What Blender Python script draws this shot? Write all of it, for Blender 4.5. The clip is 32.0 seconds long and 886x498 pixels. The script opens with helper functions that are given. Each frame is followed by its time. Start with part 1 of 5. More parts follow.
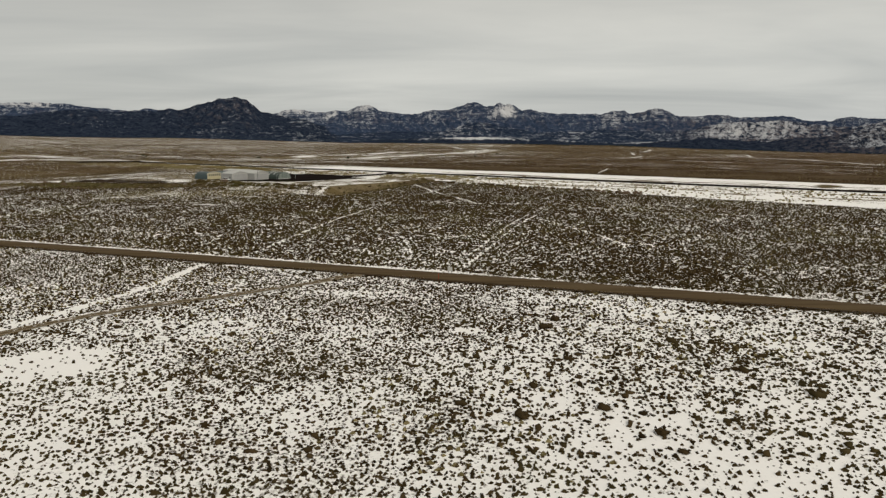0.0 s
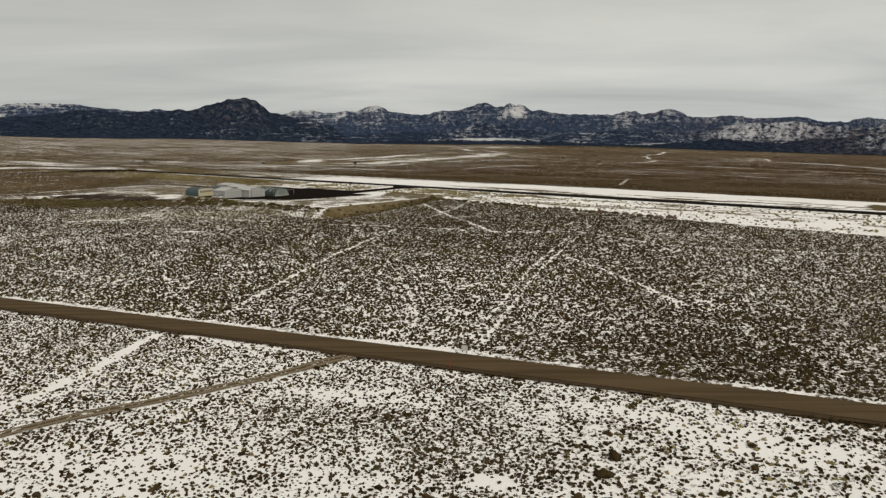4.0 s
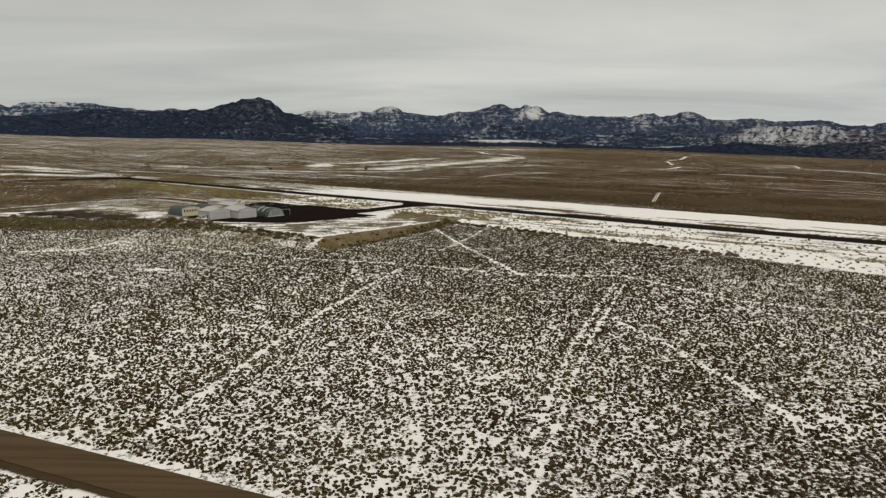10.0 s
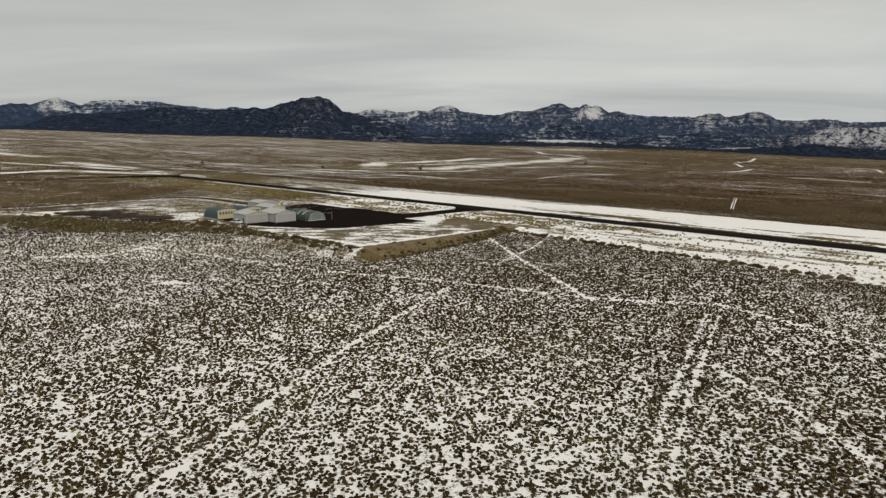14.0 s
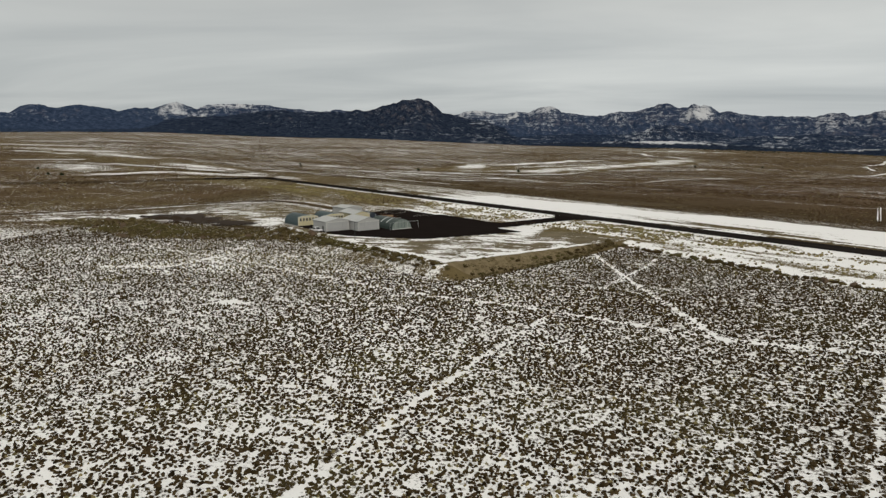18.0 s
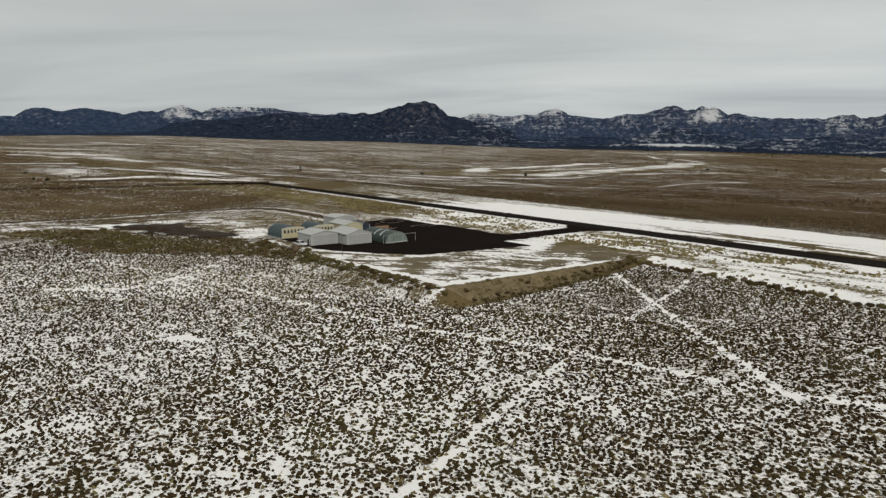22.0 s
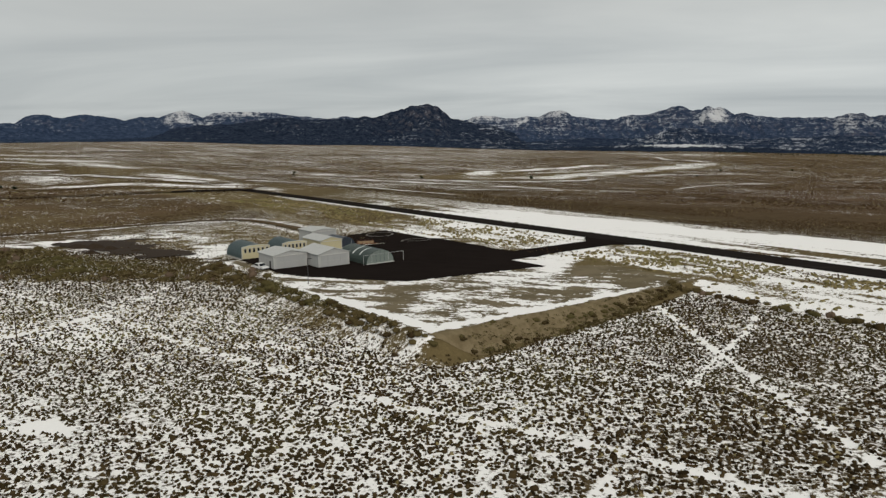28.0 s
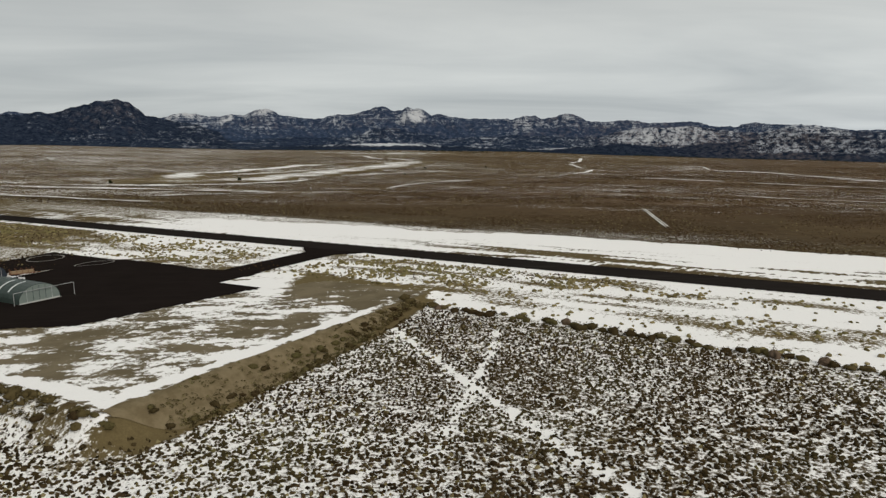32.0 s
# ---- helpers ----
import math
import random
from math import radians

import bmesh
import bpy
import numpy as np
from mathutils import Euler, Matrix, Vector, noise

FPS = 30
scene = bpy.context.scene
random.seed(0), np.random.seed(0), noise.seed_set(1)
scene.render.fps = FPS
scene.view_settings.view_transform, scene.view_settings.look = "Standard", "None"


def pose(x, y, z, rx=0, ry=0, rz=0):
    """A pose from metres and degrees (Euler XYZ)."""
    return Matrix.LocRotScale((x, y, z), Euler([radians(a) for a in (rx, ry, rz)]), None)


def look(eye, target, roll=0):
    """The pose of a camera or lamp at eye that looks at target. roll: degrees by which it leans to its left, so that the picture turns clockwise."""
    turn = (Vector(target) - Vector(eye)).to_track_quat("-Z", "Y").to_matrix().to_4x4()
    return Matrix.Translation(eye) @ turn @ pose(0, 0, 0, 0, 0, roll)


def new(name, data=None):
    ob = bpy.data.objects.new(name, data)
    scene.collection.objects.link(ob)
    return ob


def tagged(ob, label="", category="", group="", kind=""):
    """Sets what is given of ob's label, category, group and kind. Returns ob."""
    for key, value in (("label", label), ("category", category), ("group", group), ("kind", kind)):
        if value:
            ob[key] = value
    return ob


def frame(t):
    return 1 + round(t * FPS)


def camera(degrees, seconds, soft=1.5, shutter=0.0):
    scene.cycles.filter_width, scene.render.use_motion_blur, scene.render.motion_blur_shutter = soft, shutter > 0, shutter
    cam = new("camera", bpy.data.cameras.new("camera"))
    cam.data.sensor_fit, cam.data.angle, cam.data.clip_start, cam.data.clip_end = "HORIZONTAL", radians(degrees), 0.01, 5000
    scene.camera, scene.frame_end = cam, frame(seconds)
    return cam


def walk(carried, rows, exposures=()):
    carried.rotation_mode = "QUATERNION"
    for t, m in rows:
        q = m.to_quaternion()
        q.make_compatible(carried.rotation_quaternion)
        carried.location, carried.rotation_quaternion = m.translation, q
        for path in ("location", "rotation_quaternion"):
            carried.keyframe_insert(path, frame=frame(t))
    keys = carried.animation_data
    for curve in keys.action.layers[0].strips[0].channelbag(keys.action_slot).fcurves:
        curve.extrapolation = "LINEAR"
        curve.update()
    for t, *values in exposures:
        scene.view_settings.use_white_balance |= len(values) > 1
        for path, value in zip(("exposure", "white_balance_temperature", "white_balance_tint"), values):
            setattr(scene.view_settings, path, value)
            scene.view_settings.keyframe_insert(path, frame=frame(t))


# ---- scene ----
EXPOSURE, CLOUD, SUN = 0.0, 1.0, 1.5
cam = camera(64.3, 32.0, soft=1.35)
PATH = [
    (0, (0.544, 24.507, 30.08), (0.521, 26.478, 29.744), -0.3),
    (0.5, (0.33, 28.938, 30.776), (0.303, 30.91, 30.441), -0.2),
    (1, (0.111, 33.289, 31.514), (0.082, 35.261, 31.179), -0.1),
    (1.5, (-0.106, 37.514, 32.316), (-0.137, 39.486, 31.982), -0.0),
    (2, (-0.245, 41.823, 33.126), (-0.28, 43.795, 32.792), -0.0),
    (2.5, (-0.323, 45.973, 34.011), (-0.362, 47.945, 33.676), -0.1),
    (3, (-0.35, 50.071, 34.927), (-0.393, 52.042, 34.592), -0.1),
    (3.5, (-0.367, 54.085, 35.86), (-0.413, 56.056, 35.524), -0.2),
    (4.5, (-0.412, 62.484, 37.714), (-0.465, 64.455, 37.377), -0.3),
    (5.5, (-0.943, 70.621, 39.296), (-1.002, 72.592, 38.96), -0.2),
    (6, (-0.941, 74.338, 40.163), (-1.004, 76.309, 39.828), -0.2),
    (6.5, (-1.14, 78.407, 40.918), (-1.205, 80.378, 40.584), -0.1),
    (7, (-1.214, 82.227, 41.693), (-1.283, 84.198, 41.359), -0.1),
    (7.5, (-1.28, 86.038, 42.262), (-1.352, 88.009, 41.927), -0.1),
    (8, (-1.376, 89.805, 42.58), (-1.449, 91.775, 42.245), -0.0),
    (8.5, (-1.501, 93.486, 42.704), (-1.578, 95.456, 42.369), -0.0),
    (9, (-1.651, 97.107, 42.693), (-1.733, 99.077, 42.358), 0.0),
    (9.5, (-1.818, 100.736, 42.637), (-1.904, 102.706, 42.303), 0.1),
    (10, (-1.988, 104.439, 42.621), (-2.077, 106.409, 42.285), 0.1),
    (10.5, (-2.153, 108.199, 42.642), (-2.246, 110.168, 42.306), 0.2),
    (11, (-2.316, 111.959, 42.667), (-2.411, 113.928, 42.329), 0.3),
    (11.5, (-2.479, 115.682, 42.674), (-2.578, 117.651, 42.337), 0.3),
    (12, (-2.644, 119.405, 42.646), (-2.756, 121.373, 42.307), 0.4),
    (12.5, (-2.813, 123.234, 42.555), (-2.952, 125.2, 42.216), 0.4),
    (13, (-2.998, 127.244, 42.374), (-3.171, 129.207, 42.035), 0.4),
    (13.5, (-3.211, 131.465, 42.08), (-3.42, 133.425, 41.743), 0.4),
    (14, (-3.477, 135.686, 41.782), (-3.721, 137.642, 41.444), 0.4),
    (14.5, (-3.805, 139.719, 41.571), (-4.085, 141.67, 41.233), 0.4),
    (15.5, (-4.714, 147.038, 41.446), (-5.072, 148.977, 41.108), 0.3),
    (16.5, (-5.648, 154.288, 41.363), (-6.085, 156.211, 41.026), 0.2),
    (17, (-6.065, 158.065, 41.284), (-6.553, 159.975, 40.947), 0.2),
    (17.5, (-6.474, 161.855, 41.21), (-6.986, 163.759, 40.874), 0.2),
    (18, (-6.93, 165.599, 41.156), (-7.445, 167.503, 40.821), 0.2),
    (18.5, (-7.47, 169.297, 41.115), (-7.988, 171.199, 40.781), 0.2),
    (19, (-8.07, 172.992, 41.072), (-8.591, 174.894, 40.739), 0.2),
    (19.5, (-8.711, 176.709, 41.027), (-9.233, 178.611, 40.695), 0.2),
    (20, (-9.388, 180.434, 40.988), (-9.914, 182.335, 40.657), 0.2),
    (20.5, (-10.116, 184.123, 40.957), (-10.644, 186.024, 40.627), 0.2),
    (21, (-10.905, 187.742, 40.917), (-11.434, 189.642, 40.588), 0.2),
    (21.5, (-11.75, 191.319, 40.832), (-12.281, 193.219, 40.504), 0.2),
    (22, (-12.63, 194.948, 40.665), (-13.162, 196.848, 40.338), 0.1),
    (22.5, (-13.518, 198.721, 40.4), (-14.053, 200.62, 40.074), 0.1),
    (23, (-14.39, 202.663, 40.057), (-14.927, 204.562, 39.732), -0.0),
    (23.5, (-15.228, 206.721, 39.679), (-15.768, 208.62, 39.356), -0.2),
    (24, (-16.027, 210.797, 39.312), (-16.569, 212.695, 38.989), -0.3),
    (24.5, (-16.793, 214.779, 38.997), (-17.337, 216.677, 38.676), -0.4),
    (25, (-17.55, 218.609, 38.759), (-18.097, 220.505, 38.437), -0.4),
    (25.5, (-18.303, 222.339, 38.579), (-18.852, 224.235, 38.259), -0.5),
    (26.5, (-19.844, 229.504, 38.47), (-20.397, 231.4, 38.151), -0.5),
    (27.5, (-21.33, 236.4, 38.507), (-21.883, 238.296, 38.189), -0.5),
    (28, (-22.001, 239.79, 38.481), (-22.546, 241.688, 38.163), -0.5),
    (28.5, (-22.652, 243.121, 38.459), (-23.17, 245.026, 38.142), -0.5),
    (29, (-23.285, 246.427, 38.421), (-23.73, 248.351, 38.103), -0.5),
    (29.5, (-23.86, 249.756, 38.362), (-24.226, 251.696, 38.043), -0.5),
    (30, (-24.352, 253.077, 38.311), (-24.639, 255.031, 37.992), -0.4),
    (30.5, (-24.744, 256.348, 38.291), (-24.937, 258.313, 37.971), -0.4),
    (31, (-25.029, 259.53, 38.313), (-25.111, 261.502, 37.991), -0.4),
    (31.5, (-25.202, 262.602, 38.367), (-25.153, 264.575, 38.044), -0.4),
    (32, (-25.269, 265.598, 38.433), (-25.024, 267.556, 38.107), -0.3),
]
walk(cam, [(t, look(eye, target, roll)) for t, eye, target, roll in PATH],
     exposures=[(0.0, EXPOSURE, 6920, 11), (12.0, EXPOSURE, 6820, 11), (21.0, EXPOSURE, 6500, 10), (32.0, EXPOSURE, 6500, 10)])

# ---- light: an overcast winter day ----
SUN_AZ, SUN_EL = radians(150), radians(34)      # clockwise from +y
world = bpy.data.worlds.new("overcast_sky")
scene.world = world
world.use_nodes = True
wn, wl = world.node_tree.nodes, world.node_tree.links
wn.clear()
out = wn.new("ShaderNodeOutputWorld")
mix = wn.new("ShaderNodeMixShader")
mix.inputs[0].default_value = 0.93
bg_sky, bg_cloud = wn.new("ShaderNodeBackground"), wn.new("ShaderNodeBackground")
sky = wn.new("ShaderNodeTexSky")
sky.sky_type, sky.sun_disc = "NISHITA", False
sky.sun_elevation, sky.sun_rotation = SUN_EL, SUN_AZ
bg_sky.inputs[1].default_value = 0.08
wl.new(sky.outputs[0], bg_sky.inputs[0])
geo = wn.new("ShaderNodeTexCoord")
sep = wn.new("ShaderNodeSeparateXYZ")
wl.new(geo.outputs["Generated"], sep.inputs[0])
# cloud deck: the direction laid out on a flat ceiling, so that the streaks draw together at the horizon
up = wn.new("ShaderNodeMath"); up.operation = "ADD"; up.inputs[1].default_value = 0.10
wl.new(sep.outputs[2], up.inputs[0])
upc = wn.new("ShaderNodeMath"); upc.operation = "MAXIMUM"; upc.inputs[1].default_value = 0.03
wl.new(up.outputs[0], upc.inputs[0])
flat = wn.new("ShaderNodeVectorMath"); flat.operation = "DIVIDE"
wl.new(geo.outputs["Generated"], flat.inputs[0]); wl.new(upc.outputs[0], flat.inputs[1])
mp = wn.new("ShaderNodeMapping"); mp.inputs["Rotation"].default_value = (0, 0, radians(-24)); mp.inputs["Scale"].default_value = (0.30, 0.55, 0.0)
wl.new(flat.outputs[0], mp.inputs[0])
cn = wn.new("ShaderNodeTexNoise"); cn.inputs["Scale"].default_value = 1.1; cn.inputs["Detail"].default_value = 5; cn.inputs["Roughness"].default_value = 0.52; cn.inputs["Distortion"].default_value = 0.5
wl.new(mp.outputs[0], cn.inputs[0])
cr = wn.new("ShaderNodeValToRGB")
cr.color_ramp.elements[0].position, cr.color_ramp.elements[0].color = 0.25, (0.43, 0.446, 0.442, 1)
cr.color_ramp.elements[1].position, cr.color_ramp.elements[1].color = 0.75, (0.685, 0.686, 0.652, 1)
wl.new(cn.outputs[0], cr.inputs[0])
hz = wn.new("ShaderNodeMapRange"); hz.inputs[1].default_value, hz.inputs[2].default_value, hz.inputs[3].default_value, hz.inputs[4].default_value = 0.0, 0.22, 0.0, 1.0
wl.new(sep.outputs[2], hz.inputs[0])
hm = wn.new("ShaderNodeMix"); hm.data_type, hm.blend_type = "RGBA", "MULTIPLY"; hm.inputs[0].default_value = 1.0
hr = wn.new("ShaderNodeValToRGB")
hr.color_ramp.elements[0].position, hr.color_ramp.elements[0].color = 0.0, (0.88, 0.93, 0.99, 1)
hr.color_ramp.elements[1].position, hr.color_ramp.elements[1].color = 1.0, (1.0, 1.0, 0.985, 1)
wl.new(hz.outputs[0], hr.inputs[0])
side = wn.new("ShaderNodeMapRange")                # the deck is thinner to the east
side.inputs[1].default_value, side.inputs[2].default_value, side.inputs[3].default_value, side.inputs[4].default_value = -0.6, 0.6, 0.93, 1.13
wl.new(sep.outputs[0], side.inputs[0])
hs = wn.new("ShaderNodeVectorMath"); hs.operation = "SCALE"
wl.new(cr.outputs[0], hs.inputs[0]); wl.new(side.outputs[0], hs.inputs["Scale"])
wl.new(hs.outputs[0], hm.inputs[6]); wl.new(hr.outputs[0], hm.inputs[7])
wl.new(hm.outputs[2], bg_cloud.inputs[0])
bg_cloud.inputs[1].default_value = CLOUD
wl.new(bg_sky.outputs[0], mix.inputs[1]); wl.new(bg_cloud.outputs[0], mix.inputs[2]); wl.new(mix.outputs[0], out.inputs[0])

sun = new("sun", bpy.data.lights.new("sun", "SUN"))
sun.data.energy, sun.data.angle, sun.data.color = SUN, radians(14), (1.0, 0.90, 0.77)
sun.matrix_world = look((math.sin(SUN_AZ) * math.cos(SUN_EL) * 100, math.cos(SUN_AZ) * math.cos(SUN_EL) * 100, math.sin(SUN_EL) * 100), (0, 0, 0))


# ---- materials ----
class Nodes:
    """A material and short ways to add its nodes."""

    def __init__(self, name, rough=0.9, metal=0.0, spec=0.3):
        self.mat = bpy.data.materials.new(name)
        self.mat.use_nodes = True
        self.n, self.l = self.mat.node_tree.nodes, self.mat.node_tree.links
        self.b = self.n["Principled BSDF"]
        self.b.inputs["Roughness"].default_value, self.b.inputs["Metallic"].default_value = rough, metal
        self.b.inputs["Specular IOR Level"].default_value = spec
        self.co = self.n.new("ShaderNodeNewGeometry").outputs["Position"]

    def put(self, socket, value):
        if isinstance(value, bpy.types.NodeSocket):
            self.l.new(value, socket)
        else:
            socket.default_value = value

    def noise(self, scale, detail=3, rough=0.55, stretch=(1, 1, 1), turn=0.0, warp=0.0, at=None):
        m = self.n.new("ShaderNodeMapping")
        m.inputs["Scale"].default_value, m.inputs["Rotation"].default_value = stretch, (0, 0, turn)
        self.l.new(at or self.co, m.inputs[0])
        t = self.n.new("ShaderNodeTexNoise")
        t.inputs["Scale"].default_value, t.inputs["Detail"].default_value, t.inputs["Roughness"].default_value, t.inputs["Distortion"].default_value = scale, detail, rough, warp
        self.l.new(m.outputs[0], t.inputs[0])
        return t.outputs[0]

    def math(self, op, a, b=0.0, c=0.0):
        m = self.n.new("ShaderNodeMath")
        m.operation = op
        for s, v in zip(m.inputs, (a, b, c)):
            self.put(s, v)
        return m.outputs[0]

    def ramp(self, value, lo, hi, a=0.0, b=1.0):
        m = self.n.new("ShaderNodeMapRange")
        m.interpolation_type = "SMOOTHSTEP"
        for s, v in zip(m.inputs, (value, lo, hi, a, b)):
            self.put(s, v)
        return m.outputs[0]

    def blend(self, f, a, b, kind="MIX"):
        m = self.n.new("ShaderNodeMix")
        m.data_type, m.blend_type = "RGBA", kind
        self.put(m.inputs[0], f)
        for s, v in ((m.inputs[6], a), (m.inputs[7], b)):
            self.put(s, v if isinstance(v, bpy.types.NodeSocket) else (*v, 1))
        return m.outputs[2]

    def attr(self, name):
        a = self.n.new("ShaderNodeAttribute")
        a.attribute_name = name
        return a.outputs["Fac"]

    def island(self):
        return self.n["Geometry"].outputs["Random Per Island"]

    def each(self):
        return self.n.new("ShaderNodeObjectInfo").outputs["Random"]

    def color(self, c):
        self.put(self.b.inputs["Base Color"], c if isinstance(c, bpy.types.NodeSocket) else (*c, 1))
        return self

    def bump(self, h, strength=0.4, dist=0.1):
        m = self.n.new("ShaderNodeBump")
        m.inputs["Strength"].default_value, m.inputs["Distance"].default_value = strength, dist
        self.l.new(h, m.inputs["Height"])
        self.l.new(m.outputs[0], self.b.inputs["Normal"])
        return self


def plain(name, c, rough=0.6, metal=0.0, vary=0.12, scale=1.5, dirt=(0.12, 0.10, 0.08), amount=0.25):
    """Paint or metal with faint weathering at two scales."""
    k = Nodes(name, rough, metal, 0.15)
    n1, n2 = k.noise(scale, 4), k.noise(scale * 9, 2)
    dark = tuple(v * (1 - vary * 2) for v in c)
    col = k.blend(n1, dark, c)
    col = k.blend(k.math("MULTIPLY", k.ramp(n2, 0.5, 0.8), amount), col, dirt)
    return k.color(col).mat


def snowy(name, soil_a, soil_b, grain=0.55, edge=0.16, far=False):
    """Ground whose snow cover comes from the sheet's own 'snow' value, broken up by drift-sized noise."""
    k = Nodes(name, 0.95, 0, 0.03)
    n1 = k.noise(grain, 4, 0.6)
    n2 = k.noise(grain * 0.16, 3, 0.55, warp=0.6)
    n3 = k.noise(4.0, 2)
    both = k.math("ADD", k.math("ADD", k.math("MULTIPLY", n1, 0.60), k.math("MULTIPLY", n2, 0.18)), k.math("MULTIPLY", n3, 0.22))
    if far:                                        # out on the plain the snow lies in broad speckled streaks
        f1, f2 = k.noise(0.075, 5, 0.72, stretch=(0.4, 1, 1), turn=radians(20)), k.noise(0.40, 3, 0.7)
        wide = k.math("ADD", k.math("ADD", k.math("MULTIPLY", f1, 0.70), k.math("MULTIPLY", f2, 0.60)), k.math("MULTIPLY", k.noise(1.0, 2, 0.6, stretch=(0.7, 1, 1)), 0.9))
        wide = k.math("SUBTRACT", wide, 0.60)
        tint = k.noise(0.011, 5, 0.65, stretch=(0.45, 1, 1), turn=radians(20))
        m = k.n.new("ShaderNodeMix")
        k.put(m.inputs[0], k.attr("plain")); k.put(m.inputs[2], both); k.put(m.inputs[3], wide)
        both = m.outputs[0]
    cover = k.math("ADD", both, k.math("MULTIPLY", k.math("SUBTRACT", k.attr("snow"), 0.5), 0.62))
    mask = k.ramp(cover, 0.5 - edge / 2, 0.5 + edge / 2)
    if far:                                        # thinner, half-melted snow there
        m = k.n.new("ShaderNodeMix")
        k.put(m.inputs[0], k.attr("plain")); k.put(m.inputs[2], mask); k.put(m.inputs[3], k.ramp(cover, 0.45, 0.58))
        mask = m.outputs[0]
    soil = k.blend(k.ramp(n2, 0.35, 0.65), soil_a, soil_b)
    if far:
        plain_soil = k.blend(k.ramp(tint, 0.38, 0.62), (0.066, 0.038, 0.021), (0.125, 0.078, 0.043))
        plain_soil = k.blend(k.math("MULTIPLY", k.ramp(f2, 0.45, 0.75), 0.5), plain_soil, (0.034, 0.023, 0.013))
        plain_soil = k.blend(k.ramp(k.noise(0.055, 4, 0.7, stretch=(0.35, 1, 1), turn=radians(15)), 0.54, 0.66, 0.0, 0.40), plain_soil, (0.175, 0.128, 0.066))
        soil = k.blend(k.attr("plain"), soil, plain_soil)
    soil = k.blend(k.attr("grass"), soil, k.blend(n1, (0.13, 0.10, 0.045), (0.25, 0.20, 0.10)))
    soil = k.blend(k.math("MULTIPLY", n3, 0.5), soil, tuple(v * 0.55 for v in soil_a))
    white = k.blend(n3, (0.83, 0.83, 0.83), (0.94, 0.94, 0.93))
    k.color(k.blend(mask, soil, white))
    k.bump(k.math("ADD", k.math("MULTIPLY", mask, 0.6), k.math("MULTIPLY", n3, 0.5)), 0.5, 0.12)
    return k.mat


M_GROUND = snowy("snowy_sagebrush_soil", (0.046, 0.031, 0.016), (0.082, 0.057, 0.029), grain=1.35, edge=0.12, far=True)
M_PAD = snowy("gravel_fill", (0.145, 0.120, 0.075), (0.205, 0.170, 0.112), grain=0.8, edge=0.09)


def asphalt(name, c, streak):
    k = Nodes(name, 0.95, 0, 0.0)
    n1, n2, n3 = k.noise(0.16, 4, 0.6), k.noise(9, 2), k.noise(0.5, 3, stretch=(0.12, 1.4, 1), turn=radians(35.5))
    col = k.blend(n1, tuple(v * 0.7 for v in c), tuple(v * 1.35 for v in c))
    col = k.blend(k.math("MULTIPLY", k.ramp(n3, 0.52, 0.75), 0.5), col, streak)
    col = k.blend(k.math("MULTIPLY", n2, 0.12), col, (0.06, 0.055, 0.05))
    return k.color(col).bump(n2, 0.2, 0.02).mat


M_RUNWAY = asphalt("runway_asphalt", (0.017, 0.0145, 0.0135), (0.030, 0.026, 0.023))
M_APRON = asphalt("apron_asphalt", (0.0115, 0.0088, 0.0080), (0.018, 0.0145, 0.013))
k = Nodes("graded_dirt", 0.95, 0, 0.04)
wheel = k.noise(0.35, 3, stretch=(0.06, 1.6, 1), turn=radians(20.7))
grain = k.noise(3.5, 4)
k.color(k.blend(k.math("MULTIPLY", grain, 0.6), k.blend(k.ramp(wheel, 0.35, 0.65), (0.078, 0.054, 0.028), (0.122, 0.089, 0.050)), (0.056, 0.037, 0.020)))
M_ROAD = k.bump(grain, 0.3, 0.05).mat
k = Nodes("two_rut_track", 0.95, 0, 0.03)
grain, blotch = k.noise(3.0, 4), k.noise(0.8, 3)
side = k.math("ABSOLUTE", k.math("ADD", k.attr("across"), k.math("MULTIPLY", k.math("SUBTRACT", blotch, 0.5), 0.5)))
rut = k.math("MULTIPLY", k.ramp(side, 0.22, 0.42), k.ramp(side, 0.95, 0.68))
earth = k.blend(rut, k.blend(grain, (0.060, 0.042, 0.022), (0.115, 0.086, 0.050)), k.blend(grain, (0.165, 0.130, 0.083), (0.245, 0.200, 0.135)))
M_TRACK = k.color(k.blend(k.math("MULTIPLY", k.ramp(k.noise(1.6, 3), 0.55, 0.68), k.ramp(rut, 0.6, 0.1)), earth, (0.80, 0.80, 0.79))).bump(grain, 0.4, 0.05).mat
k = Nodes("wet_dirt_shoulder", 0.95, 0, 0.04)
grain = k.noise(1.2, 4)
M_SHOULDER = k.color(k.blend(grain, (0.038, 0.025, 0.014), (0.085, 0.058, 0.033))).bump(grain, 0.4, 0.06).mat
k = Nodes("bare_fill_slope", 0.95, 0, 0.03)
grain, broad = k.noise(2.2, 4), k.ramp(k.noise(0.45, 4), 0.35, 0.65)
M_BANK = k.color(k.blend(k.math("MULTIPLY", grain, 0.6), k.blend(broad, (0.150, 0.118, 0.068), (0.225, 0.182, 0.112)), (0.110, 0.086, 0.048))).bump(grain, 0.5, 0.08).mat


def brush(name, dark, light, green, share):
    """Woody shrub: each spray of twigs takes a tone of its own."""
    k = Nodes(name, 0.95, 0, 0.0)
    r = k.island()
    broad = k.noise(0.035, 3)
    col = k.blend(r, dark, light)
    col = k.blend(k.math("MULTIPLY", k.ramp(broad, 0.45, 0.65), share), col, green)
    return k.color(col).mat


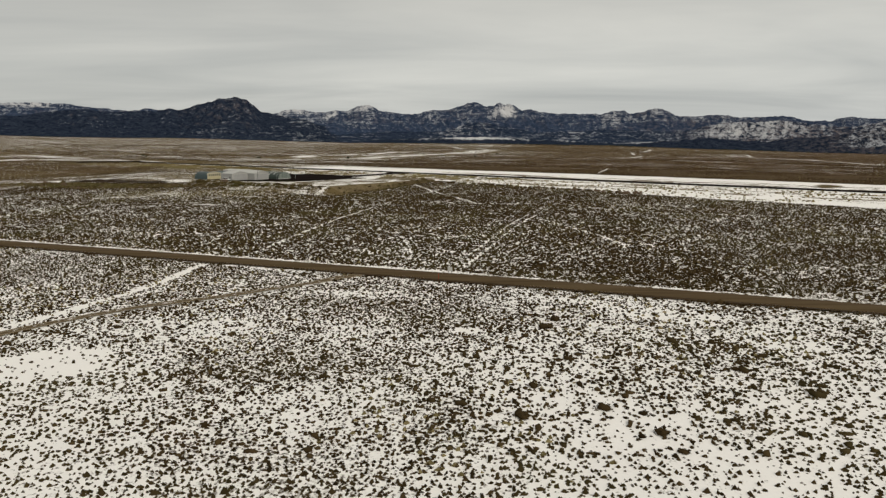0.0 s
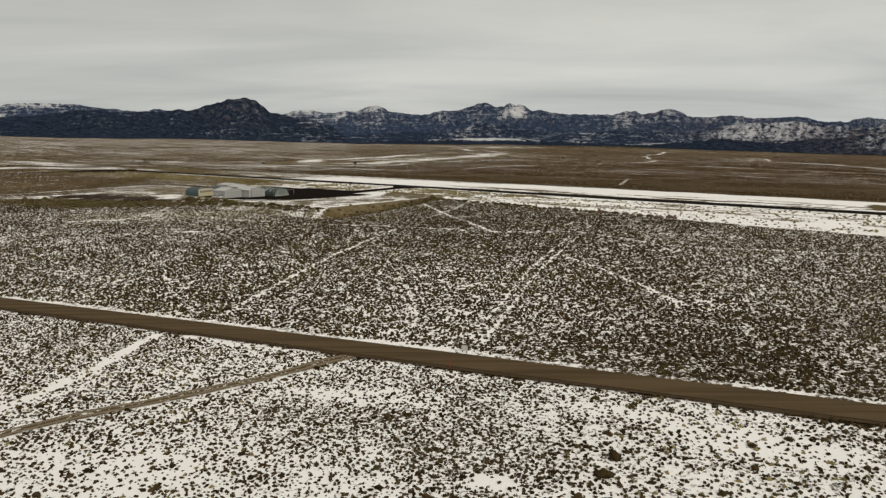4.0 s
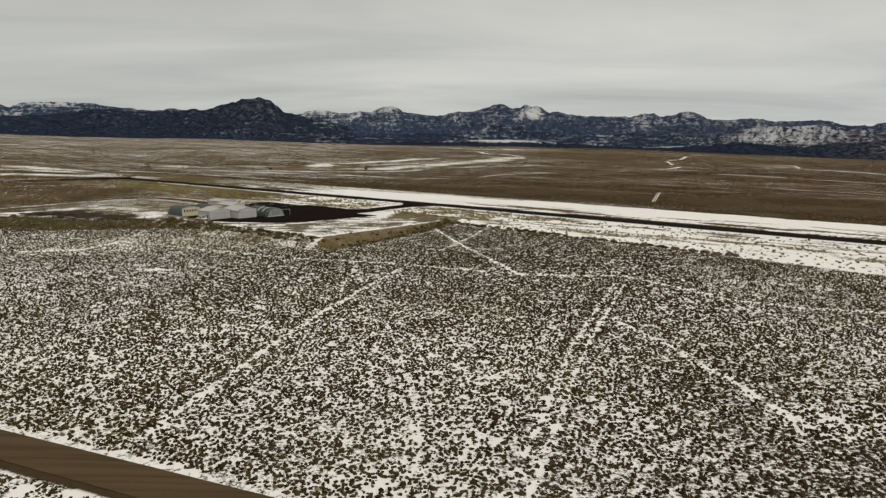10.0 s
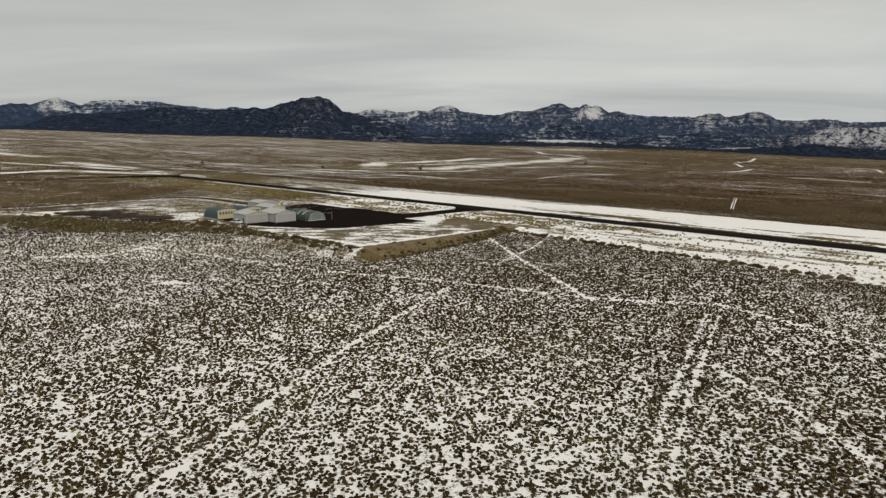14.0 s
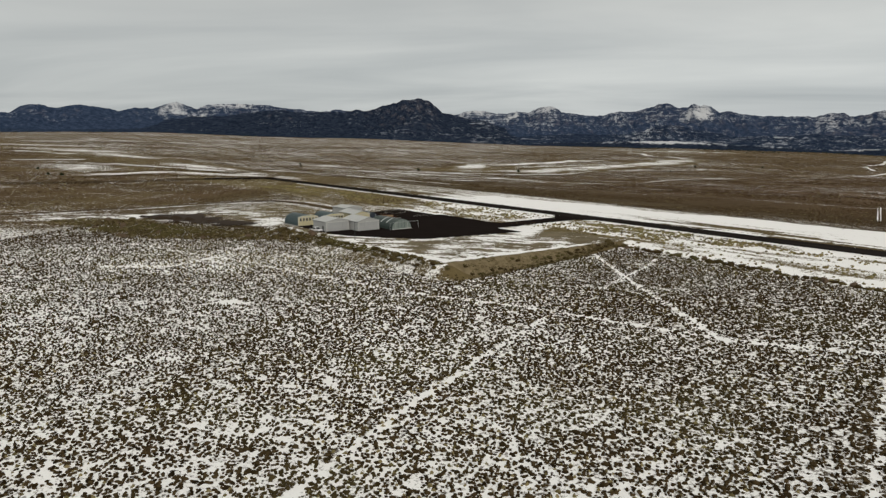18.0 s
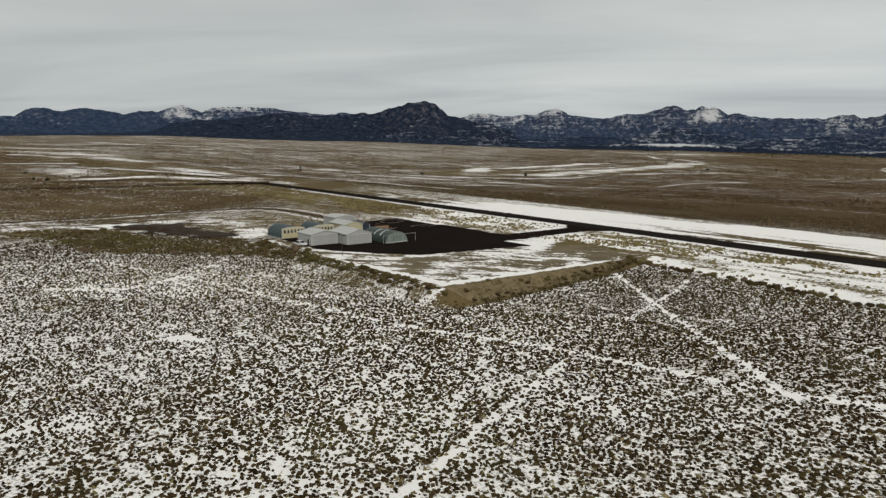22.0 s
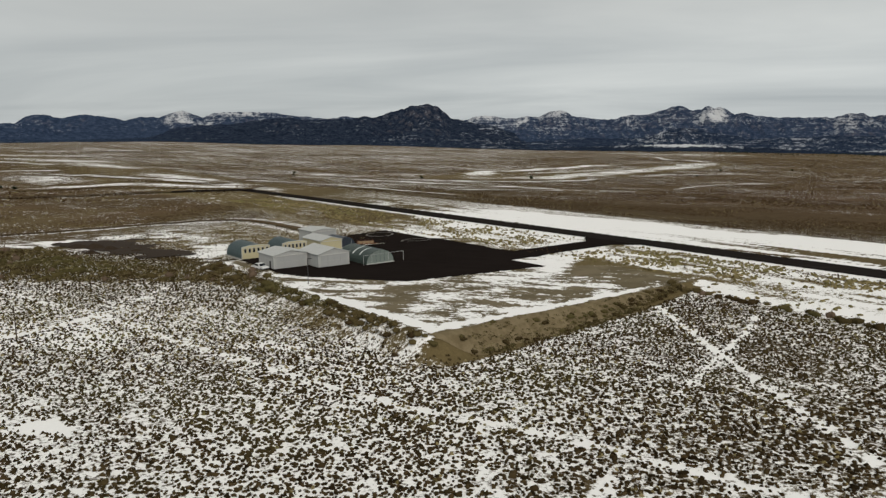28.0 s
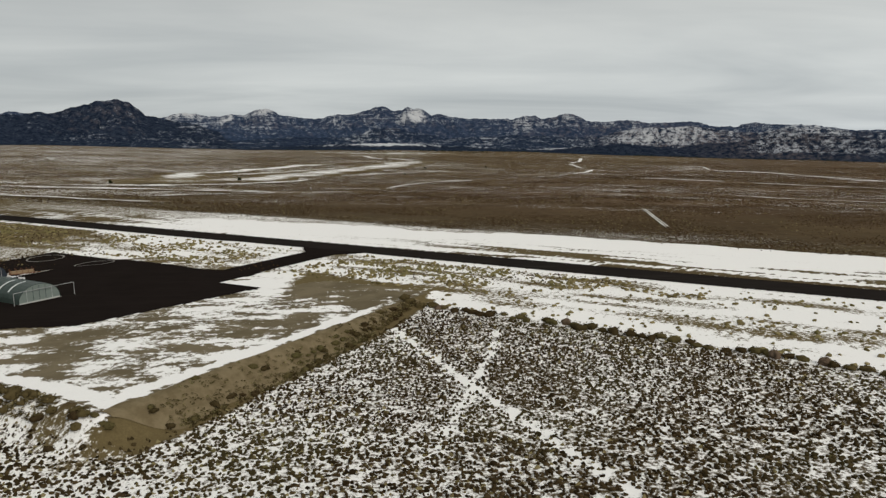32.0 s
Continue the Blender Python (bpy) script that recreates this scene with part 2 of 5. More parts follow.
M_SAGE = brush("sagebrush", (0.016, 0.0112, 0.0060), (0.074, 0.052, 0.026), (0.064, 0.054, 0.023), 0.5)
M_PLAINSAGE = brush("plain_sagebrush", (0.017, 0.0105, 0.0060), (0.074, 0.046, 0.025), (0.058, 0.043, 0.020), 0.3)
M_SHRUB = brush("rabbitbrush", (0.036, 0.028, 0.013), (0.125, 0.098, 0.046), (0.090, 0.084, 0.034), 0.6)
M_GOLD = brush("dry_gold_brush", (0.095, 0.078, 0.034), (0.27, 0.225, 0.115), (0.18, 0.168, 0.075), 0.5)
M_JUNIPER = brush("juniper_foliage", (0.014, 0.019, 0.013), (0.036, 0.046, 0.028), (0.025, 0.034, 0.02), 0.4)
M_TRUNK = plain("juniper_bark", (0.11, 0.085, 0.065), 0.95)
M_BARE = brush("bare_red_brown_twigs", (0.07, 0.050, 0.036), (0.17, 0.125, 0.09), (0.12, 0.09, 0.06), 0.4)

# mountain: forest, rock, snow and painted-in haze by the sheet's own values
k = Nodes("forested_mountain", 0.95, 0, 0.0)
fine, mid, rough_n = k.noise(0.034, 5, 0.68), k.noise(0.008, 4, 0.6), k.noise(0.11, 4, 0.7)
strata = k.noise(1.0, 4, 0.65, stretch=(0.005, 0.005, 0.11))
flute = k.noise(1.0, 4, 0.6, stretch=(0.045, 0.006, 0.006))
band = k.blend(k.attr("rock"), strata, k.math("ADD", k.math("MULTIPLY", strata, 0.55), k.math("MULTIPLY", flute, 0.45)))
snow_f = k.math("SUBTRACT", k.math("ADD", k.math("ADD", k.math("MULTIPLY", fine, 0.60), k.math("MULTIPLY", rough_n, 0.55)), k.math("MULTIPLY", band, 0.42)), 0.285)
snow_m = k.ramp(k.math("ADD", snow_f, k.math("MULTIPLY", k.math("SUBTRACT", k.attr("snow"), 0.5), 0.60)), 0.47, 0.60)
tone = k.ramp(k.math("ADD", k.math("MULTIPLY", fine, 0.6), k.math("MULTIPLY", rough_n, 0.4)), 0.35, 0.65)
# blue distance haze is painted into the forest colours, most on the back range
forest = k.blend(k.attr("haze_tint"), k.blend(tone, (0.006, 0.0095, 0.019), (0.028, 0.038, 0.060)), k.blend(tone, (0.016, 0.027, 0.056), (0.046, 0.068, 0.115)))
rock = k.blend(mid, (0.105, 0.088, 0.083), (0.22, 0.175, 0.16))
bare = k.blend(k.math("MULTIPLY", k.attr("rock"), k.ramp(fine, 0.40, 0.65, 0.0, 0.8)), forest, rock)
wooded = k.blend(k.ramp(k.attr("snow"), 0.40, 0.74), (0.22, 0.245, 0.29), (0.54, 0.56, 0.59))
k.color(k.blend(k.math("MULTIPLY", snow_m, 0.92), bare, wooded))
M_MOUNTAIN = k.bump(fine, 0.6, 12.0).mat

M_WHITE_STEEL = plain("white_steel_siding", (0.40, 0.415, 0.415), 0.5, 0.0, 0.05, 0.8, amount=0.12)
M_ROOF_STEEL = plain("pale_steel_roof", (0.47, 0.485, 0.48), 0.5, 0.0, 0.06, 0.6, amount=0.15)
M_DOOR_STEEL = plain("grey_hangar_door", (0.37, 0.385, 0.39), 0.5, 0.0, 0.06, 0.9, amount=0.12)
M_YELLOW = plain("cream_yellow_siding", (0.53, 0.49, 0.32), 0.6, 0.0, 0.05, 0.9, amount=0.12)
M_TEAL = plain("dark_teal_steel", (0.055, 0.085, 0.092), 0.42, 0.0, 0.15, 0.7, (0.10, 0.11, 0.11), 0.3)
M_GREEN = plain("dark_green_steel", (0.050, 0.072, 0.066), 0.42, 0.0, 0.15, 0.7, (0.10, 0.11, 0.10), 0.3)
M_ENDWALL = plain("pale_green_end_wall", (0.20, 0.245, 0.23), 0.5, 0.0, 0.08, 0.7)
M_NAVY = plain("dark_blue_steel", (0.040, 0.052, 0.070), 0.42, 0.0, 0.12, 0.7)
M_TRIM = plain("white_trim", (0.50, 0.51, 0.50), 0.5, 0.0, 0.04, 1.0, amount=0.1)
M_SKYLIGHT = plain("translucent_skylight", (0.62, 0.66, 0.66), 0.3, 0.0, 0.05, 1.0, amount=0.05)
M_GLASS = plain("dark_window_glass", (0.018, 0.022, 0.026), 0.08, 0.0, 0.1, 1.0, amount=0.0)
M_CONCRETE = plain("concrete", (0.36, 0.35, 0.33), 0.85, 0.0, 0.1, 1.2)
M_WOODPOLE = plain("weathered_pole", (0.085, 0.066, 0.050), 0.9, 0.0, 0.2, 2.0)
M_CARPAINT = plain("white_car_paint", (0.66, 0.67, 0.68), 0.25, 0.0, 0.03, 1.0, amount=0.08)
M_DARKPAINT = plain("dark_grey_paint", (0.05, 0.052, 0.056), 0.35, 0.0, 0.1, 1.0)
M_TYRE = plain("tyre_rubber", (0.02, 0.02, 0.02), 0.9)
M_RIM = plain("steel_rim", (0.4, 0.4, 0.41), 0.35, 0.8)
M_RUST = plain("rust_red_steel", (0.20, 0.075, 0.042), 0.8, 0.0, 0.25, 2.0)
M_LUMBER = plain("raw_lumber", (0.33, 0.24, 0.15), 0.8, 0.0, 0.15, 2.0)
M_SOILPILE = plain("dark_moist_soil", (0.046, 0.032, 0.021), 0.95, 0.0, 0.25, 0.9, (0.024, 0.018, 0.014), 0.5)
M_PAINTLINE = plain("worn_white_line_paint", (0.30, 0.28, 0.26), 0.8, 0.0, 0.2, 3.0, (0.05, 0.045, 0.04), 0.3)
M_SIGNRED = plain("weathered_red_post", (0.23, 0.065, 0.035), 0.7, 0.0, 0.15, 3.0)

# ---- land: plan axes along (u) and across (v) the runway ----
TH = radians(35.5)
CU, SU = math.cos(TH), math.sin(TH)


def xy(u, v):
    return u * CU + v * SU, -u * SU + v * CU


def to_uv(x, y):
    return x * CU - y * SU, x * SU + y * CU


def lattice(i, j, seed):
    h = (i.astype(np.int64) * 374761393 + j.astype(np.int64) * 668265263 + seed * 982451653) & 0xFFFFFFFF
    h = ((h ^ (h >> 13)) * 1274126177) & 0xFFFFFFFF
    return ((h ^ (h >> 16)) & 0xFFFF) / 65535.0


def vnoise(x, y, seed=0):
    i, j = np.floor(x), np.floor(y)
    fx, fy = x - i, y - j
    fx, fy = fx * fx * (3 - 2 * fx), fy * fy * (3 - 2 * fy)
    a, b = lattice(i, j, seed), lattice(i + 1, j, seed)
    c, d = lattice(i, j + 1, seed), lattice(i + 1, j + 1, seed)
    return (a * (1 - fx) + b * fx) * (1 - fy) + (c * (1 - fx) + d * fx) * fy


def fbm(x, y, octaves=4, seed=0):
    total, amp, norm = 0.0, 1.0, 0.0
    for o in range(octaves):
        total = total + amp * vnoise(x * 2 ** o, y * 2 ** o, seed + o)
        norm, amp = norm + amp, amp * 0.5
    return total / norm


def step(lo, hi, x):
    t = np.clip((x - lo) / (hi - lo), 0, 1)
    return t * t * (3 - 2 * t)


def to_line(x, y, pts):
    """The distance from a line of points, and how far along it (0 to 1)."""
    best, along, n = np.full(np.shape(x), 1e9), np.zeros(np.shape(x)), len(pts) - 1
    for i, ((ax, ay), (bx, by)) in enumerate(zip(pts, pts[1:])):
        dx, dy = bx - ax, by - ay
        t = np.clip(((x - ax) * dx + (y - ay) * dy) / (dx * dx + dy * dy), 0, 1)
        d = np.hypot(x - ax - t * dx, y - ay - t * dy)
        along = np.where(d < best, (i + t) / n, along)
        best = np.minimum(best, d)
    return best, along


PAD_U, PAD_V, PAD_LEFT = -253.0, 256.0, -352.0     # the fill's edges
ROAD_C, ROAD_A = (0.0, 167.0), radians(-20.7)      # the dirt road: a point on it and its bearing
ROAD_W = 3.2

TRACK = [(-18.5, 169), (-22.5, 166), (-26.5, 161.5), (-31, 157.5), (-37, 153.5), (-43.5, 149), (-50, 144.5), (-56, 138.5), (-62, 132), (-67, 125.5), (-73, 116), (-80, 102)]   # the rutted track's middle
ACCESS = [(-560, 210), (-420, 320), (-340, 392), (-286, 446), (-264, 471), (-241, 502), (-221, 520), (-202, 525), (-181, 516), (-165, 505), (-150, 494)]   # the hangars' access road
YARD = [(-222, 449), (-209, 455), (-200, 447), (-192, 441), (-172, 440)]                        # trampled soil west of the hangars
SCRUB = [(-246, 424, 10), (-225, 424, 14), (-190, 406, 17), (-165, 408, 15), (-140, 408, 7), (-118, 399, 4), (-104, 386, 3)]   # the tangled belt below the yard: x, y, half width


def scrub_in(x, y):
    """How deep inside the scrub belt (1: its middle, 0: its edge)."""
    best = np.full(np.shape(x), -9.0)
    for (ax, ay, aw), (bx, by, bw) in zip(SCRUB, SCRUB[1:]):
        dx, dy = bx - ax, by - ay
        t = np.clip(((x - ax) * dx + (y - ay) * dy) / (dx * dx + dy * dy), 0, 1)
        best = np.maximum(best, 1 - np.hypot(x - ax - t * dx, y - ay - t * dy) / (aw + (bw - aw) * t))
    return best


def road_off(x, y):
    """Signed distance from the dirt road's middle, and the way along it."""
    dx, dy = x - ROAD_C[0], y - ROAD_C[1]
    c, s = math.cos(ROAD_A), math.sin(ROAD_A)
    return -dx * s + dy * c, dx * c + dy * s


def pad_out(u, v):
    """Metres outside the fill's edge (0 inside)."""
    wobble = (fbm(u / 14, v / 14, 2, 9) - 0.5) * 2.2
    return np.hypot(np.maximum(u - PAD_U + wobble, 0), np.maximum(PAD_V - v + wobble, 0) + 0.30 * np.maximum(PAD_LEFT - u, 0))


def land(x, y, rough=True):
    """The height of the ground."""
    x, y = np.asarray(x, float), np.asarray(y, float)
    u, v = to_uv(x, y)
    near = np.interp(v, [285, 345, 400, 450, 520, 800], [0, 1.7, 1.2, 0.2, -4, -9])
    r, az = np.hypot(x, y - 150), np.degrees(np.arctan2(x, np.abs(y - 150) + 1))
    foot = np.interp(az, [-62, -47, -40, -36, -30, -21, -13.7, -5.7, 2.8, 9.8, 16.4, 20, 28, 38, 60], [20, 18, 21, 16, -2, -17, -38, -50, -60, -69, -80, -90, -103, -115, -120])
    far = np.clip((r - 520) / 3630, 0, 1)
    z = near * (1 - far) + foot * far
    d = pad_out(u, v)
    top = np.clip(2.70 + 0.75 * step(-310, -262, u) - (0.010 + 0.008 * step(-310, -262, u)) * (v - 268), 1.2, 3.7)
    z = np.where(v < 384, np.maximum(z, top * (1 - step(0, 6.5, d))), z)
    if rough:
        calm = step(1.0, 6.0, d) * step(ROAD_W + 0.6, ROAD_W + 4, np.abs(road_off(x, y)[0])) * (1 - step(335, 350, v) * (1 - step(400, 470, v)))
        z = z + calm * ((fbm(x / 22, y / 22, 3, 3) - 0.5) * 0.7 + np.minimum(r / 1500, 1) * (fbm(x / 300, y / 300, 3, 5) - 0.5) * 14 * step(600, 1500, r))
    ro = np.abs(road_off(x, y)[0])
    return z - 0.22 * (1 - step(ROAD_W - 0.3, ROAD_W + 1.2, ro)) * step(-260, -240, x)


# ---- mesh helpers ----
def solid(name, verts, faces, material=None, smooth=False):
    me = bpy.data.meshes.new(name)
    me.from_pydata([tuple(map(float, p)) for p in verts], [], [tuple(map(int, f)) for f in faces])
    if material:
        me.materials.append(material)
    if smooth:
        me.polygons.foreach_set("use_smooth", [True] * len(me.polygons))
    return me


def bulk(name, verts, tris, material, values=None, smooth=False):
    """A large mesh straight from arrays, with values a corner point each."""
    me = bpy.data.meshes.new(name)
    n, f, k = len(verts), len(tris), tris.shape[1]
    me.vertices.add(n)
    me.vertices.foreach_set("co", np.ascontiguousarray(verts, np.float32).ravel())
    me.loops.add(f * k)
    me.loops.foreach_set("vertex_index", np.ascontiguousarray(tris, np.int32).ravel())
    me.polygons.add(f)
    me.polygons.foreach_set("loop_start", np.arange(0, f * k, k, dtype=np.int32))
    if smooth:
        me.polygons.foreach_set("use_smooth", np.ones(f, bool))
    for key, val in (values or {}).items():
        a = me.attributes.new(key, "FLOAT", "POINT")
        a.data.foreach_set("value", np.ascontiguousarray(val, np.float32).ravel())
    me.materials.append(material)
    me.update(calc_edges=True)
    return me


def sheet(xs, ys):
    nx, ny = len(xs), len(ys)
    i = np.arange(nx * ny).reshape(ny, nx)
    return np.stack([i[:-1, :-1], i[:-1, 1:], i[1:, 1:], i[1:, :-1]], -1).reshape(-1, 4)


def widening(start, end, first, grow):
    out, at, s = [], start, first
    while at < end:
        s *= grow
        at += s
        out.append(at)
    return out


# ---- snow lying on the land ----
# paths trodden or driven through the brush: (half width, cover, points)
PATHS = [
    (0.89, 0.83, [(-20, 402), (-8.2, 367), (-0.8, 346), (6, 327), (12, 309)]),
    (0.64, 0.81, [(1, 393), (-2.5, 381), (-8.3, 367), (-16.5, 345)]),
    (1.02, 0.81, [(-182, 379), (-136, 364), (-108, 351), (-82, 342), (-55, 331), (-30, 326), (10, 312), (42, 309), (62, 283), (78, 274), (120, 262)]),
    (2.21, 0.93, [(-136, 364), (-141, 346), (-160, 340)]),
    (0.85, 0.79, [(-136, 364), (-141, 392)]),
    (0.81, 0.81, [(-24, 320), (-31, 293), (-37, 266), (-41.5, 243), (-45.5, 213), (-48, 197)]),
    (0.55, 0.80, [(39.8, 298), (25.2, 255), (18.2, 233), (12.1, 209), (3.4, 176)]),
    (0.55, 0.80, [(37.4, 299), (22.8, 256), (15.8, 234), (9.7, 210), (1.0, 177)]),
    (0.94, 0.81, [(29, 262), (37.6, 240), (44.6, 212), (47, 203)]),
    (0.4, 0.72, [(-21, 254), (-16, 234), (-10, 203), (-8.5, 190)]),
    (1.44, 0.91, [(-56, 181), (-57, 171), (-58, 160), (-60.5, 150), (-64, 138), (-72, 122)]),
]
# patches: (x, y, half length, half width, bearing, cover)
PATCHES = [
    (-99, 311.5, 5.5, 2.6, 10, 0.89), (-140, 343, 24, 7, 20, 0.81), (-128, 350, 14, 6, -30, 0.81), (-160, 348, 22, 6, 15, 0.74),
    (-54, 112, 12, 8, 20, 0.93), (-35, 129, 8, 7, 30, 0.85), (2.9, 128, 3.0, 2.0, 0, 0.89), (20, 147, 9, 3, -21, 0.83), (34, 138, 14, 5, -21, 0.85),
    (44, 122, 15, 8, -10, 0.81), (52, 108, 14, 8, 20, 0.81), (24, 116, 8, 5, 0, 0.79), (28, 100, 9, 7, 10, 0.79), (12, 88, 8, 5, 0, 0.77), (-22, 100, 7, 4, 20, 0.73),
    (-38, 176.5, 16, 2.6, -21, 0.97), (-45, 165, 9, 8, -20, 0.75), (-14, 152, 13, 3.5, -12, 0.83), (52, 205, 12, 7, 20, 0.67),
    (-20, 300, 12, 4, -30, 0.77), (-16, 184, 6, 3, 0, 0.75), (-88, 352, 8, 3, 10, 0.77), (-90, 270, 10, 5, 20, 0.71),
    # far plain: broad faint drifts
    (-160, 1075, 120, 18, 25, 0.60), (-20, 1200, 190, 18, 42, 0.55), (-950, 1150, 260, 30, -20, 0.56), (-1150, 1350, 330, 34, -10, 0.56), (-700, 1000, 150, 20, -30, 0.55),
    (-1300, 1900, 400, 40, -20, 0.55), (-560, 770, 120, 26, -36, 0.55), (-430, 800, 110, 20, -36, 0.58), (-330, 730, 90, 14, -36, 0.58),
]


def snow_cover(x, y):
    """How much snow lies (0 to 1) and how grassy the soil is."""
    u, v = to_uv(x, y)
    r = np.hypot(x, y - 150)
    big = fbm(x / 46, y / 46, 4, 21)
    s = 0.557 + (big - 0.5) * 0.20 + 0.040 * step(195, 270, y) + 0.27 * (fbm(x / 10, y / 16, 4, 23) - 0.47) * step(172, 160, y + 0.39 * x) - 0.08 * step(0, 10, x) * step(205, 185, y + 0.39 * x) * step(164, 170, y + 0.39 * x) - 0.05 * step(170, 190, y) * step(0, 40, x)
    s = s + 0.10 * step(170, 110, y) * step(-20, 20, x) + 0.08 * step(166, 152, y + 0.39 * x) * step(25, 5, x) - 0.04 * step(300, 330, y) * step(-60, -30, x) + 0.01 * step(168, 150, y)
    open_snow = step(-4, 4, x - np.interp(y, [60, 90, 100, 110, 125, 150], [6, 2, 1, 4, 11, 15])) * step(168, 158, y + 0.378 * x)
    thicket = step(0, 6, 20 - np.hypot((x - 4), (y - 143) * 1.1)) * step(168, 160, y + 0.378 * x) * (1 - open_snow)
    s = s + 0.01 * open_snow - 0.06 * thicket + 0.02 * np.exp(-(((x + 112) / 46) ** 2 + ((y - 362) / 24) ** 2))
    # the brush plain past the runway and the darker field before it are nearly bare
    dark = step(300, 345, y - 0.25 * x) * step(-30, 25, x + 0.1 * (y - 330))
    s = s - 0.02 * dark
    s = np.where(v > 452, 0.33 + (fbm(u / 160, v / 40, 4, 31) - 0.5) * 0.34 + (fbm(x / 200, y / 60, 4, 33) - 0.5) * 0.30
                 + 0.05 * step(-60, -260, x + 0.12 * (y - 600)) - 0.11 * step(-100, 140, x - 0.1 * (y - 600)), s)
    s = s - 0.03 * step(1300, 2400, r)
    left = step(-150, -230, x) * step(330, 400, y)
    s = np.where(v <= 452, s - 0.02 * left - 0.17 * step(-210, -255, x) * step(370, 425, y) - 0.09 * step(455, 480, y) - 0.09 * step(-130, -170, x) * step(385, 420, y), s)
    s = s - 0.09 * step(4.5, 3.0, to_line(x - 1.2, y, PATHS[7][2])[0])
    s = s - 0.08 * step(-60, -95, x) * step(-190, -150, x) * step(320, 350, y) * step(345, 335, v)
    for w, c, pts in PATHS:
        d, _ = to_line(x, y, pts)
        ragged = w * 0.62 * (0.75 + 0.7 * vnoise(x / 3.5, y / 3.5, 77))
        s = np.maximum(s, c * (1 - step(ragged * 0.7, ragged * 1.35 + 0.3, d)))
    d, _ = to_line(x + 1.5, y, PATHS[5][2])
    s = np.where(d < 0.45, s - 0.22, s)             # the old rut beside the long trail
    for cx, cy, a, b, turn, c in PATCHES:
        k = np.abs(x - cx) < 3 * max(a, b)
        if not k.any():
            continue
        t = radians(turn)
        dx, dy = x - cx, y - cy
        e = np.hypot((dx * math.cos(t) + dy * math.sin(t)) / a, (-dx * math.sin(t) + dy * math.cos(t)) / b)
        e = e + (fbm(x / (b * 1.2), y / (b * 1.2), 3, 41) - 0.5) * 0.9
        s = np.maximum(s, c * (1 - step(0.7, 1.25, e)))
    # verges of the dirt road
    q, along = road_off(x, y)
    s = np.maximum(s, 0.72 * (1 - step(0.4, 1.4, np.abs(q - ROAD_W - 1.6) + 2.6 * (fbm(along / 9, along * 0, 3, 8) - 0.36))))
    s = np.maximum(s, 0.74 * (1 - step(0.8, 2.0, np.abs(q + ROAD_W + 3.0) + 3.0 * (fbm(along / 9, along * 0, 3, 18) - 0.36))))
    s = np.where((q < -ROAD_W + 0.6) & (q > -ROAD_W - 1.8), np.minimum(s, 0.15 + 0.5 * vnoise(along / 5, along * 0, 28)), s)
    # runway strip
    wave = (fbm(u / 30, v / 30, 3, 51) - 0.5) * 12
    rough_edge = (fbm(u / 9, v / 9, 3, 52) - 0.5) * 6
    end = step(-570, -500, u)
    band = step(393.0, 394.6, v) * (1 - step(0, 4, v - (438 + 10 * step(-330, -250, u) - 18 * step(-330, -500, u)) - wave - rough_edge)) * end
    s = np.maximum(s, (0.97 - 0.42 * step(-400, -450, u)) * band)
    thin = band * step(0.38, 0.58, fbm(u / 22, v / 2.4, 5, 53)) * (1 - 0.8 * step(408, 438, v)) * (0.45 + 0.55 * step(-330, -250, u))
    s = s - 0.72 * thin
    a, b = (x - 189) * 0.454 + (y - 379) * 0.891, (x - 189) * 0.891 - (y - 379) * 0.454
    s = np.where(np.hypot(a / 17, b / 5.5) + 0.5 * (fbm(x / 5, y / 5, 3, 56) - 0.5) < 1, 0.12, s)      # little snow in an oval drawn out along the camera's view
    apron_side = (v > 338) & (v < 379) & (u > -560)
    strip = 0.68 - 0.50 * (fbm(u / 18, v / 3.2, 4, 54) - 0.42) * 2 - 0.34 * step(-385, -430, u) - 0.10 * step(-190, -215, u) * step(-302, -290, u) * step(343, 350, v) + 0.09 * step(-395, -375, u) * step(-312, -320, u)
    s = np.where(apron_side, strip, s)
    shoulder = (v > 330.5 - 0.07 * np.maximum(u + 215, 0)) & (v <= 338) & (u > PAD_U)
    s = np.where(shoulder, 0.80 - 0.7 * (fbm(u / 11, v / 3, 3, 55) - 0.42), s)
    s = np.maximum(s, 0.95 * (1 - step(1.0, 2.2, np.abs(v - 378.2))) * step(-600, -560, u))
    # the fill: drifts on top, bare slope
    d = pad_out(u, v)
    on = (d < 0.8) & (v < 345) & (u > PAD_LEFT - 70)
    edge = np.minimum(np.maximum(PAD_U - u, 0), np.maximum(v - PAD_V, 0))
    drift = 0.47 + 0.95 * (fbm(x / 6, y / 2.6, 5, 61) - 0.48) + 0.35 * (fbm(x / 26, y / 18, 2, 64) - 0.5)
    drift = np.where((edge < 0.6 + 5.0 * fbm(x / 7, y / 7, 3, 62)) & (edge > 1.4 * vnoise(x / 4, y / 4, 63)), 0.80, drift)
    corner = step(-303, -298, u) * step(316, 324, v)
    drift = drift + corner * (0.30 * step(-284, -290, u + 0.5 * (v - 330)) - 0.34 * step(-290, -282, u + 0.5 * (v - 330)))
    s = np.where(on, drift, s)
    bank_r = (d >= 0.8) & (d < 7.0 - 3.5 * step(300, 334, v)) & (u > PAD_U - 3) & (v < 336) & (v > PAD_V - 1.5)
    s = np.where(bank_r, 0.02 + 0.6 * step(5.0, 7.5, d), s)
    bank_l = (d >= 0.8) & (d < 9) & (((u <= PAD_U - 3) & (v < PAD_V + 2)) | (v <= PAD_V - 1.5))
